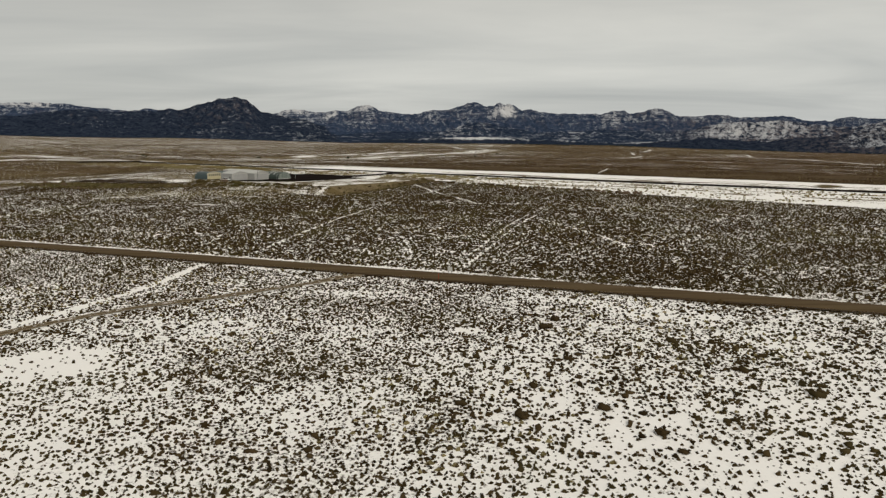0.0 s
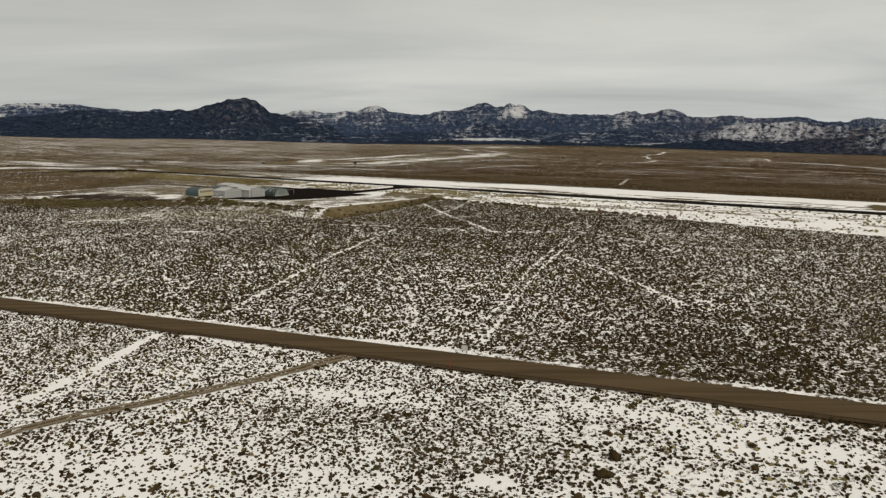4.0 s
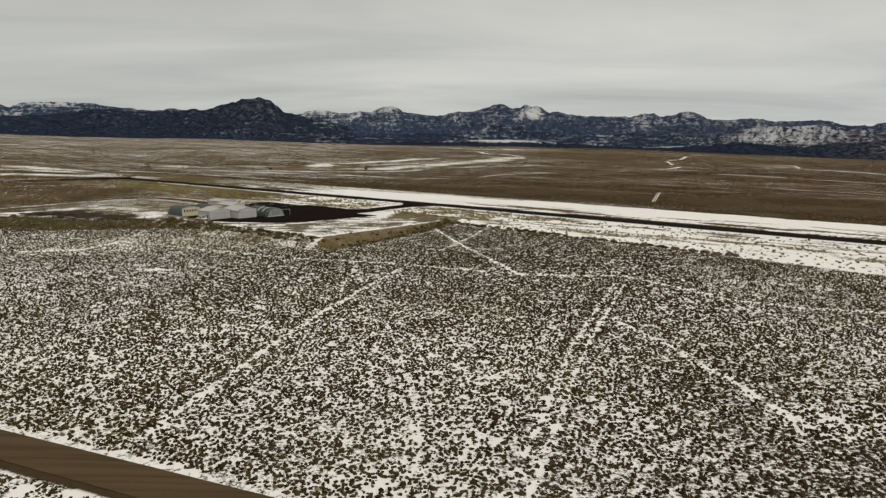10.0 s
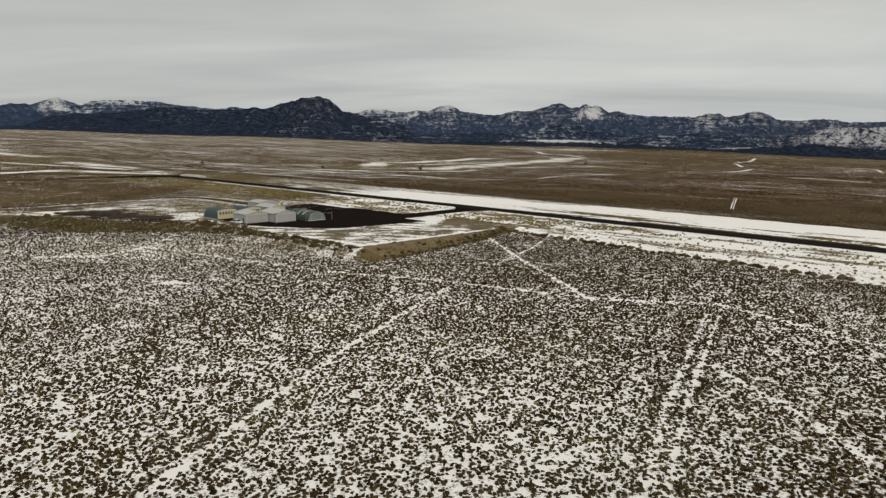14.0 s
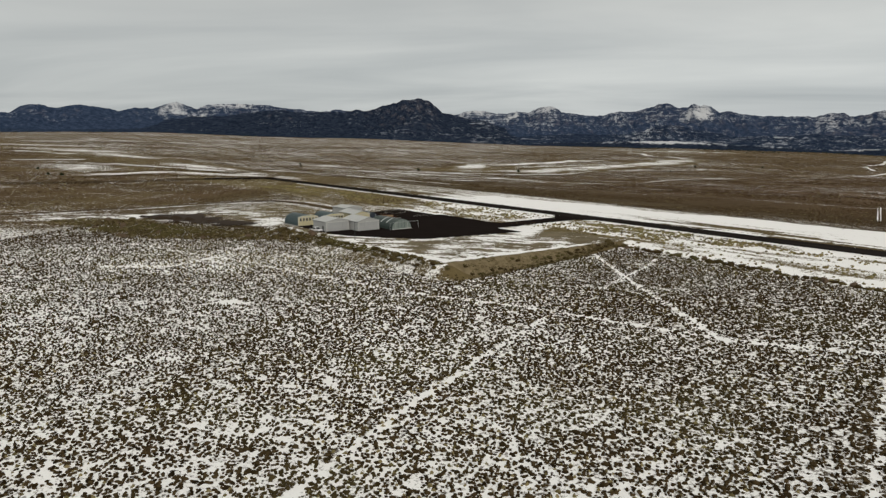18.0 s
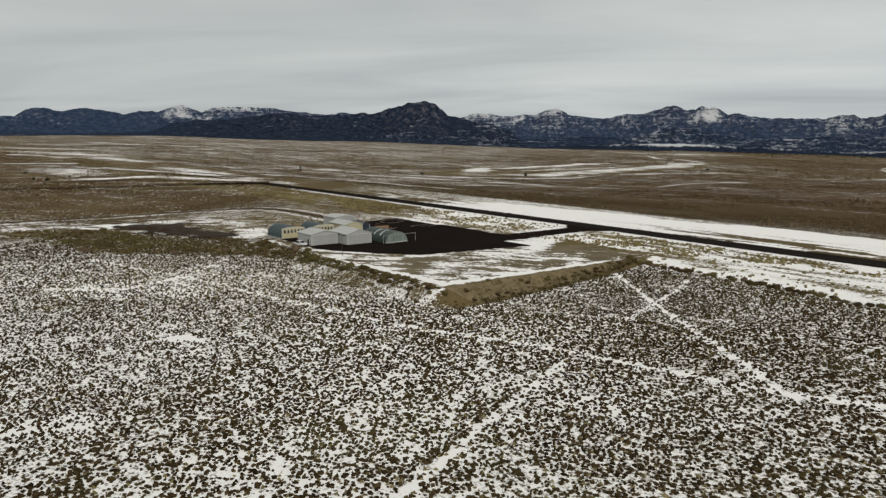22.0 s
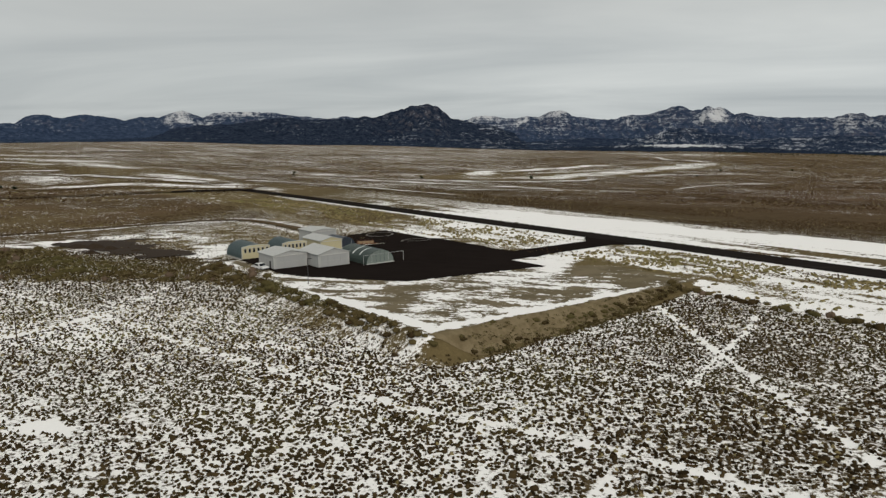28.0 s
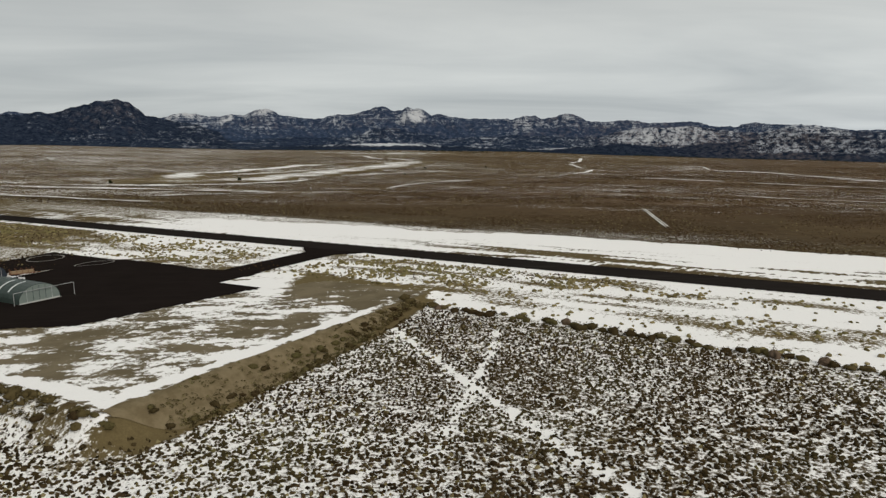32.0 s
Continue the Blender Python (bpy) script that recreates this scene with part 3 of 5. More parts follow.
    s = np.where(bank_l, 0.33 + 0.34 * vnoise(x / 3, y / 3, 66), s)
    yard = to_line(x, y, [(-262, 430), (-230, 452), (-210, 474), (-186, 470), (-168, 452), (-160, 440)])[0] + 14 * (fbm(x / 14, y / 8, 3, 71) - 0.5)
    s = np.where((yard < 9) & (v < 338), 0.52 + 0.9 * (fbm(x / 7, y / 4, 3, 72) - 0.5), s)
    s = np.where((yard < 22) & (yard >= 9) & (v < 338) & (u < -362), 0.40 + 0.5 * (fbm(x / 9, y / 4, 3, 73) - 0.5), s)
    s = np.where((np.abs(to_line(x, y, ACCESS)[0] - 4.5) < 1.6 + 2 * (fbm(x / 12, y / 12, 2, 76) - 0.5)) & (v < 378), np.maximum(s, 0.57), s)
    deep = scrub_in(x, y) + 0.5 * (fbm(x / 8, y / 8, 3, 74) - 0.5)
    s = np.where((deep > 0) & (d > 0.8), np.minimum(s, 0.42 + 0.6 * (fbm(x / 5, y / 5, 3, 75) - 0.5)), s)
    g = 0.55 * step(0.5, 0.68, fbm(x / 60, y / 60, 3, 81)) + 0.8 * step(345, 335, v) * step(-60, -120, x) * step(-215, -170, x) * step(320, 360, y)
    g = np.maximum(g, 0.30 * step(200, 320, y) * (0.5 + fbm(x / 25, y / 25, 3, 82)))
    g = np.where((v > 330) & (v < 380), 0.85, np.maximum(g, 0.10 * step(-150, -230, x) * step(330, 400, y))) + 0.15 * step(900, 1500, r) * step(0.45, 0.7, fbm(u / 300, v / 60, 3, 83))
    g = np.where(v > 452, g * 0.35 + 0.45 * step(-420, -620, u) * fbm(u / 160, v / 60, 3, 84), g)
    g = np.where((v > 396) & (v < 452), 0.6, np.where(((deep > -0.1) & (d > 0.8)) | bank_r | bank_l, 0.75, g))
    s = s + 0.07 * step(446, 455, v) * step(600, 500, v) * step(-330, -250, u)
    return np.clip(s, 0, 1), np.clip(g, 0, 1)


xs = np.array([*(-np.array(widening(230, 4900, 1.3, 1.045)))[::-1], *np.arange(-230, 130, 1.6), *widening(130, 4900, 1.3, 1.045)])
ys = np.array([*(-np.array(widening(0, 1500, 3.0, 1.16)))[::-1], *np.arange(0, 50, 2.5), *np.arange(50, 470, 1.6), *widening(470, 4950, 1.3, 1.025)])
gx, gy = np.meshgrid(xs, ys)
gx, gy = gx.ravel(), gy.ravel()
cover, grass = snow_cover(gx, gy)


def plain_here(x, y):
    u, v = to_uv(x, y)
    return np.maximum(step(445, 700, v), step(-215, -275, x) * step(360, 430, y))


ground = new("ground", bulk("ground", np.stack([gx, gy, land(gx, gy)], -1), sheet(xs, ys), M_GROUND, {"snow": cover, "grass": grass, "plain": plain_here(gx, gy)}, True))
tagged(ground, "snow-patched brown sagebrush soil stretching to the mountains", "ground", kind="structure")


def strip_mesh(name, pts, half, material, lift=0.05, crown=0.0, every=2.0, across=6, wobble=0.0, seed=0, rough=False):
    """A road-like band along a line of points, lying on the land."""
    line = [Vector((*p, 0)) for p in pts]
    path = []
    for a, b in zip(line, line[1:]):
        n = max(1, int((b - a).length / every))
        path += [a.lerp(b, i / n) for i in range(n)]
    path.append(line[-1])
    P = np.array([(p.x, p.y) for p in path])
    for _ in range(6):
        P[1:-1] = (P[:-2] + 2 * P[1:-1] + P[2:]) / 4
    T = np.gradient(P, axis=0)
    T /= np.linalg.norm(T, axis=1)[:, None]
    N = np.stack([-T[:, 1], T[:, 0]], 1)
    w = np.linspace(-1, 1, across + 1)
    k = np.arange(len(P))
    edge = 1 + wobble * (vnoise(k / 4.0, k * 0.0, seed) - 0.5)
    X = P[:, None, 0] + N[:, None, 0] * w[None] * half * edge[:, None]
    Y = P[:, None, 1] + N[:, None, 1] * w[None] * half * edge[:, None]
    Z = land(X, Y, rough) + lift + crown * (1 - w[None] ** 2)
    me = bulk(name, np.stack([X.ravel(), Y.ravel(), Z.ravel()], -1), sheet(w, k), material, {"across": np.repeat(w[None], len(P), 0)}, True)
    return me


def on_road(along, off=0.0):
    c, s = math.cos(ROAD_A), math.sin(ROAD_A)
    return ROAD_C[0] + along * c - off * s, ROAD_C[1] + along * s + off * c


road = tagged(new("road", strip_mesh("road", [on_road(a) for a in range(-240, 241, 20)], ROAD_W, M_ROAD, 0.27, 0.10, 2.0, 8)), "graded brown dirt road crossing the snowy brush", "dirt road", kind="structure")
tagged(new("road_shoulder", strip_mesh("road_shoulder", [on_road(a, -ROAD_W - 0.5) for a in range(-240, 241, 20)], 1.0, M_SHOULDER, 0.16, 0.06, 2.0, 4, 0.7, 4)), "dark wet earth along the dirt road", "road shoulder", kind="structure")
tagged(new("dirt_track", strip_mesh("dirt_track", TRACK, 1.25, M_TRACK, 0.13, 0.03, 1.5, 10, 0.35, 2, True)), "narrow rutted dirt track joining the road", "dirt track", kind="structure")
tagged(new("access_road", strip_mesh("access_road", ACCESS, 2.2, M_ROAD, 0.35, 0.05, 3.0, 4, 0.2, 3, True)), "brown dirt access road curving to the hangars", "access road", kind="structure")
tagged(new("far_road", strip_mesh("far_road", [(-900, 400), (-700, 480), (-560, 536), (-439, 588), (-381, 627), (-345, 648), (-325, 657)], 3.4, M_SHOULDER, 0.9, 0.05, 8.0, 4, 0.2, 6, True)), "dark dirt road leading off from the runway end", "dirt road", kind="structure")
tagged(new("runway_turnaround", strip_mesh("runway_turnaround", [(-333, 652), (-312, 668), (-289, 684)], 7.0, M_RUNWAY, 0.6, 0.05, 4.0, 4, 0.15, 8, False)), "dark asphalt turnaround at the end of the runway", "turnaround", kind="structure")


def slab(name, us, vs, keep, material, lift):
    """A flat paved area on the land, cut from a plan grid by keep(u, v)."""
    U, V = np.meshgrid(us, vs)
    X, Y = xy(U, V)
    Z = land(X, Y, False) + lift
    q = sheet(us, vs)
    mid_u, mid_v = U.ravel()[q].mean(1), V.ravel()[q].mean(1)
    q = q[keep(mid_u, mid_v)]
    used = np.unique(q)
    back = np.zeros(U.size, int)
    back[used] = np.arange(len(used))
    return bulk(name, np.stack([X.ravel(), Y.ravel(), Z.ravel()], -1)[used], back[q], material, smooth=True)


def drift_strip(pts, half, cover, seed, grass=0.4):
    """A long tongue of snow on the plain, full in the middle and frayed at the sides."""
    me = strip_mesh("snow_drift", pts, half, M_GROUND, 0.5, 0.0, 6.0, 8, 0.9, seed, True)
    w = np.linspace(-1, 1, 9)
    rows = len(me.vertices) // 9
    k = np.arange(rows)
    ends = np.minimum(step(-1, rows * 0.18, k), step(rows, rows * 0.82, k))
    val = cover * (1 - step(0.35, 1.0, np.abs(w))[None] * 1.15) * (0.35 + 0.65 * ends[:, None]) * (0.62 + 0.75 * vnoise(k[:, None] / 2.5 + 0 * w, 2.6 * w[None] + 0 * k[:, None] + 9, seed + 3))
    for key, data in (("snow", val), ("grass", np.full(val.shape, grass)), ("plain", np.ones(val.shape))):
        a = me.attributes.new(key, "FLOAT", "POINT")
        a.data.foreach_set("value", np.clip(data, 0, 1).astype(np.float32).ravel())
    ob = new("snow_drift", me)
    tagged(ob, "long wind-drifted tongue of snow on the plain", "snow drift", "snow drifts on the plain", kind="structure")


for i, (half, cover, pts) in enumerate((
    (0.40, 1.0, [(111.9, 561.7), (137.9, 650.2)]), (0.40, 1.0, [(113.2, 561.3), (139.2, 649.8)]),
    (34, 0.70, [(-218, 1085), (-240, 1180), (-256, 1300), (-215, 1340), (-169, 1512), (-77, 1720)]),
    (48, 0.60, [(-270, 1010), (-210, 1040), (-130, 1110), (-73, 1252), (5, 1485), (122, 1852)]),
    (20, 0.58, [(-330, 950), (-225, 947), (-165, 964), (-110, 1015), (-60, 1120)]),
    (24, 0.56, [(-200, 1180), (-120, 1330), (-20, 1560)]),
    (16, 0.70, [(-60, 2760), (-33, 2637), (50, 2188), (126, 1904), (150, 1780)]),
    (7, 0.95, [(679, 2403), (540, 2000), (426, 1715)]), (5, 0.9, [(426, 1715), (400, 1580), (382, 1499)]), (5, 0.9, [(384, 1443), (330, 1330), (279, 1242)]), (3, 0.62, [(279, 1242), (230, 1170), (191, 1128)]),
    (5, 0.85, [(365, 1733), (429, 1660), (519, 1601)]), (13, 0.95, [(500, 1610), (579, 1531), (643, 1444), (692, 1335)]), (13, 0.92, [(677, 1310), (694, 1234), (695, 1147), (690, 1050)]), (9, 0.85, [(640, 1190), (690, 1110), (720, 1030)]),
    (5, 0.85, [(342, 1138), (375, 1090), (405, 1047)]), (5, 0.85, [(412, 1023), (460, 965), (505, 913), (560, 860)]),
    (2.5, 0.78, [(272, 818), (300, 772), (351, 725), (400, 690)]),
    (4, 0.75, [(62, 1020), (106, 1048)]), (6, 0.60, [(-180, 790), (-112, 824), (-28, 840)]), (3.5, 0.75, [(-1, 886), (29, 979), (70, 1030), (109, 1065)]), (3.5, 0.66, [(-36, 1046), (-4, 1036)]),
    (90, 0.58, [(-350, 3250), (-100, 3200), (150, 3130), (420, 3150)]), (60, 0.62, [(500, 2840), (760, 2740), (960, 2620)]),
    (14, 0.66, [(-1026, 1123), (-902, 1189), (-800, 1230)]), (14, 0.66, [(-917, 1023), (-840, 1015), (-768, 998)]), (10, 0.62, [(-746, 866), (-635, 865)]),
    (18, 0.60, [(-480, 660), (-411, 712), (-353, 700), (-300, 712)]), 
    (16, 0.56, [(-420, 960), (-300, 910), (-180, 880), (-60, 830)]), (12, 0.56, [(-380, 800), (-260, 780), (-140, 720)]), (14, 0.55, [(-620, 820), (-470, 780), (-350, 745)]),
)):
    drift_strip(pts, half, cover, 400 + i, 0.75 if half > 20 else 0.4)

runway = new("runway", slab("runway", np.arange(-640, 700, 5.0), np.arange(380.0, 393.0, 1.6), lambda u, v: u > -1e9, M_RUNWAY, 0.12))
tagged(runway, "dark asphalt runway cleared of snow", "runway", kind="structure")


def apron_plan(u, v):
    wob = (fbm(u / 5, v / 5, 2, 91) - 0.5)
    front = np.interp(u, [-392, -374, -362, -354, -336, -326, -310, -297, -291], [300, 288, 268, 262, 262.5, 262.5, 272, 283, 322])
    body = (v > front + 3.0 * wob) & (v < 337.0 + 0.8 * wob) & (u > -389) & (u < -290.5 + 1.5 * wob)
    notch = (v > 325.5) & (u > -304.5)
    neck = (u > -316.5 - 6 * step(372, 380, v)) & (u < -305.5 + 6 * step(371, 380, v) + 2 * step(345, 334, v)) & (v >= 334) & (v < 380.4)
    flare = (v >= 325) & (v < 345) & (u < -304.5) & (u > -318)
    return (body & ~notch) | neck | (flare & (v < 338))


apron = new("apron", slab("apron", np.arange(-390, -284, 0.8), np.arange(258, 381, 0.8), apron_plan, M_APRON, 0.06))
tagged(apron, "black asphalt aircraft apron and taxiway before the hangars", "apron", kind="structure")

# the top of the fill, gravel with drifts
us, vs = np.arange(-352, PAD_U + 0.1, 0.9), np.arange(PAD_V, 344, 0.9)
U, V = np.meshgrid(us, vs)
X, Y = xy(U.ravel(), V.ravel())
c, g = snow_cover(X, Y)
hole = lambda u, v: ~apron_plan(u, v) & (pad_out(u, v) < 0.5) & ((v < 338) | (u > -303)) & (v < 341) & (v < 300 + 40 * step(-300, -280, u) + 38 * step(-293, -300, u))
used_q = sheet(us, vs)
used_q = used_q[hole(U.ravel()[used_q].mean(1), V.ravel()[used_q].mean(1))]
used = np.unique(used_q)
back = np.zeros(U.size, int)
back[used] = np.arange(len(used))
pad = new("gravel_pad", bulk("gravel_pad", np.stack([X, Y, land(X, Y, False) + 0.025], -1)[used], back[used_q], M_PAD, {"snow": c[used], "grass": g[used] * 0}, True))
tagged(pad, "tan gravel fill with wind-blown snow drifts", "gravel pad", kind="structure")

# bare slope of the fill facing the brush
vs, ds = np.arange(PAD_V - 0.5, 333, 0.8), np.linspace(-0.3, 5.8, 9)
D, V = np.meshgrid(ds, vs)
taper = (1 - 0.75 * step(300, 334, V)) * (0.25 + 0.75 * step(PAD_V - 2, PAD_V + 5, V))
U = PAD_U + D * taper + (fbm(V / 7, V * 0, 3, 93) - 0.5) * 2.2
X, Y = xy(U.ravel(), V.ravel())
me = bulk("fill_slope", np.stack([X, Y, land(X, Y) + 0.07 + 0.10 * fbm(X / 2, Y / 2, 3, 94)], -1), sheet(ds, vs), M_BANK, smooth=True)
tagged(new("fill_slope", me), "bare tan earth slope of the raised pad", "earth bank", kind="structure")

# dark trampled soil in the yard west of the hangars
us, vs = np.arange(-460, -366, 1.0), np.arange(214, 290, 1.0)


def yard_keep(u, v):
    x, y = xy(u, v)
    d = np.minimum(to_line(x, y, YARD[:3])[0] / 8.0, to_line(x, y, YARD[3:])[0] / 6.0)
    return d + 2.4 * (fbm(x / 8, y / 5, 3, 97) - 0.5) < 1.15


tagged(new("yard", slab("yard", us, vs, yard_keep, M_SOILPILE, 0.18)), "dark bare soil of the yard between snow patches", "yard", kind="structure")

# ---- mountains: four ranges, one behind the other; crests as heights in degrees by bearing ----
def crest_back(a):
    e = np.interp(a, [-70, -47, -43.9, -39.4, -36.9, -34.3, -33.3, -28.9, -27.5, -25.3, -22, -14.4, -11, -8.4, -5.5, -3.2, -1, 0.3, 6, 9, 12, 14.9, 18.9, 22.5, 26, 27, 31, 34, 36, 45, 60],
                  [0.9, 1.02, 1.25, 1.2, 1.36, 1.4, 1.78, 1.80, 1.62, 1.36, 1.3, 1.14, 1.26, 1.32, 1.28, 1.07, 1.38, 1.42, 1.34, 1.06, 0.98, 1.0, 0.78, 0.62, 0.64, 0.32, 0.30, 0.30, 0.0, 0.1, 0.2])
    for at, h, w in ((-44.9, 0.48, 0.9), (-42.6, 0.24, 0.9), (-41.2, 0.32, 1.3), (-38.1, 0.24, 0.9), (-35.6, 0.58, 1.0), (-31.3, 0.10, 1.6), (-23.5, 0.16, 0.8), (-12.6, 0.32, 1.1),
                     (-9.3, 0.10, 0.5), (-7.15, 0.52, 0.85), (-6.2, 0.16, 0.6), (-1.7, 0.10, 0.7), (1.3, 0.42, 0.9), (2.3, 0.40, 0.8), (3.7, 0.42, 0.5), (4.7, 0.52, 0.75), (6.6, 0.14, 0.5),
                     (13.2, 0.26, 0.7), (13.95, 0.14, 0.25), (16.6, 0.44, 0.8), (15.6, 0.14, 0.7), (20.8, 0.18, 0.9), (25.2, 0.06, 0.8), (29.9, 0.27, 1.0), (32.4, 0.10, 1.2)):
        e = e + h * np.maximum(0, 1 - (np.abs(a - at) / (w * 1.5)) ** 1.6)
    return e


def crest_left(a):
    e = np.interp(a, [-70, -50, -44, -40, -38, -36.2, -34.2, -32.1, -30.5, -29.2, -27.9, -26.6, -23.6, -21.4, -20.6, -14.9, -13.3, -12, -10.2, -8.8, -7],
                  [0.2, 0.1, 0.0, 0.05, 0.14, 0.62, 0.92, 0.92, 1.17, 1.38, 1.44, 1.30, 1.31, 1.40, 1.50, 1.24, 0.92, 0.72, 0.05, -0.6, -1.3])
    for at, h, w in ((-22.2, 0.12, 0.5), (-19.0, 0.62, 1.0), (-17.75, 0.72, 0.75), (-16.55, 0.98, 0.85), (-20.2, 0.10, 0.5)):
        e = e + h * np.maximum(0, 1 - (np.abs(a - at) / (w * 1.5)) ** 1.5)
    return e


def crest_mid(a):
    return np.interp(a, [-12, -9, -5, -1.4, 0.3, 1.2, 2.1, 3.2, 4.3, 5.6, 6.9, 10, 12, 15, 18.3, 19.5, 20.4, 21.6, 25.2, 26.8, 28.4, 29.9, 31.7, 34, 38, 60],
                     [-1.3, -0.55, -0.32, -0.38, -0.12, 0.26, 0.40, 0.30, 0.03, -0.2, -0.45, -0.40, -0.28, -0.35, -0.42, -0.2, 0.03, 0.24, 0.34, 0.2, -0.10, -0.18, 0.2, 0.1, -0.2, -0.1])


def crest_low(a):
    return np.interp(a, [-16, -9, -5, -1.4, 2.8, 6.8, 9.8, 14, 16, 18, 20.4, 22.5, 24.5, 26, 28, 30.2, 31.7, 34.5, 35.9, 37.8, 45, 60],
                     [-1.7, -1.15, -0.98, -0.86, -0.82, -1.02, -1.26, -1.34, -1.24, -1.1, -0.92, -1.1, -1.24, -0.97, -0.82, -0.54, -0.17, -0.18, -0.36, -0.70, -0.6, -0.6])


az = np.linspace(-58, 50, 1500)
rr = np.linspace(3990, 4870, 96)
A, R = np.meshgrid(az, rr)
X, Y = R * np.sin(np.radians(A)), 150 + R * np.cos(np.radians(A))
base = land(X, Y, False) - 4
S = A * 82.0                                     # metres along the range
fold = lambda k, seed: 1 - np.abs(2 * fbm(S / k + 0.9 * fbm(S / 240, R / 160, 2, seed + 9), R / (k * 2.0) + S / (k * 3.1), 4, seed) - 1)
H, tops, zone = base.copy(), np.zeros_like(A), np.zeros(A.shape, int)
for i, (crest, r0, rc, jag, seed) in enumerate(((crest_low, 4060, 4270, 0.06, 5), (crest_mid, 4180, 4480, 0.10, 1), (crest_left, 4130, 4650, 0.12, 2), (crest_back, 4420, 4835, 0.13, 3))):
    rough_top = jag * (fbm(S / 60, S * 0, 4, 100 + seed) - 0.5) + 0.10 * (fbm(S / 15, S * 0, 3, 200 + seed) - 0.5)
    t = (R - r0) / (rc - r0)
    front = np.clip(t, 0, 1)
    e = crest(A) + rough_top * step(0.88, 1.0, front)
    top = 40 + rc * np.tan(np.radians(e))
    g = fold(230, 10 * seed) * 0.6 + fold(80, 10 * seed + 4) * 0.4
    shape = front ** 1.1 * (1 - 0.50 * (1 - g) * np.clip(4.6 * front * (1 - front), 0, 1))
    shape = shape + 0.06 * np.sin(front * 20 + 5 * fbm(S / 200, R * 0, 2, 7)) * front * (1 - front)
    h = base + (top - base) * shape
    h = np.where(t > 1, top - (R - rc) * 0.35, h)
    h = np.where((t <= 0) | (top < base + 2), base - 1, h)
    new_top = h > H
    H, tops, zone = np.where(new_top, h, H), np.where(new_top, front, tops), np.where(new_top, i + 1, zone)
H = H + (zone > 0) * 12 * (fold(34, 71) - 0.6) * np.clip(tops * 3, 0, 1) * (1 - 0.8 * step(0.8, 1.0, tops))
gz = np.gradient(H, rr, axis=0)
gs = np.gradient(H, axis=1) / (np.radians(az[1] - az[0]) * R)
patch = fbm(S / 200, R / 90, 4, 300)
bump_at = lambda at, w: np.exp(-((A - at) / w) ** 2)
cliff = np.clip(bump_at(22.5, 3.6) + 0.8 * bump_at(26.5, 3.0), 0, 1)         # the pale banded cliffs
sn = np.select([zone == 4, zone == 3, zone == 2, zone == 1],
               [0.205 + 0.10 * tops - 0.07 * (A < -37) + 0.05 * step(-14, -8, A),
                0.20 + 0.07 * step(-26, -20, A) + 0.10 * step(-15, -11, A),
                0.30 + 0.06 * step(-6, 2, A) + 0.12 * cliff * step(0.30, 0.55, tops) + 0.10 * step(28, 32, A),
                0.16 + 0.55 * bump_at(3, 5.2) * step(0.62, 0.86, tops) + 0.42 * bump_at(15.5, 2.6) * step(0.7, 0.9, tops) + 0.26 * step(27, 31, A) * step(0.15, 0.4, tops)], 0.3)
for at, h, w in ((-35.6, 0.26, 1.0), (-31.2, 0.30, 2.4), (-25, 0.20, 1.4), (-12.4, 0.26, 1.5), (-9.5, 0.18, 1.2), (-7.1, 0.16, 0.8), (-1.8, 0.20, 1.4), (4.5, 0.26, 0.75), (13.0, 0.14, 1.0), (16.8, 0.20, 1.2), (20.5, 0.14, 1.6), (33, 0.12, 3)):
    sn = sn + h * bump_at(at, w) * (zone == 4) * step(0.55, 0.90, tops + 0.5 * (patch - 0.5))
gull = fold(60, 55)
sn = sn + (patch - 0.5) * 0.36 + 0.26 * (gull - 0.62) + 0.12 * np.clip(gs * 0.7, -1, 1)
rock = np.clip(step(0.5, 0.9, np.abs(gz)) * 0.35 + 0.9 * cliff * (zone == 2) * step(0.3, 0.5, tops) + 0.35 * bump_at(31, 5) * (zone <= 2) + 0.25 * bump_at(20, 8) * (zone == 4), 0, 1)
# share of painted haze blue, range by range
haze_tint = np.select([zone == 4, zone == 3, zone == 2], [1.0, 0.15 + 0.55 * step(-30, -48, A), 0.45], 0.1)
keep = (H > base - 0.5).ravel()
q = sheet(az, rr)
q = q[keep[q].any(1)]
mountains = new("backdrop", bulk("backdrop", np.stack([X.ravel(), Y.ravel(), H.ravel()], -1), q, M_MOUNTAIN, {"snow": np.clip(sn, 0, 1).ravel(), "rock": rock.ravel(), "haze_tint": haze_tint.ravel()}, True))
tagged(mountains, "dark forested mountain range dusted with snow", "mountains", kind="structure")


# ---- building helpers ----
def thing(name, m, label, category, group="", kind=""):
    ob = new(name)
    ob.empty_display_size = 0.5
    ob.matrix_world = m
    return tagged(ob, label, category, group, kind)


def part(name, data, parent, label="", m=None):
    ob = new(name, data)
    ob.parent = parent
    if m is not None:
        ob.matrix_local = m
    if label:
        ob["label"] = label
    return ob


def box(name, lo, hi, material, bevel=0.0):
    bm = bmesh.new()
    bmesh.ops.create_cube(bm, size=1.0)
    for v in bm.verts:
        v.co = Vector([l + (h - l) * (c + 0.5) for l, h, c in zip(lo, hi, v.co)])
    if bevel:
        bmesh.ops.bevel(bm, geom=bm.edges[:], offset=bevel, segments=1, affect="EDGES")
    me = bpy.data.meshes.new(name)
    bm.to_mesh(me)
    bm.free()
    me.materials.append(material)
    return me


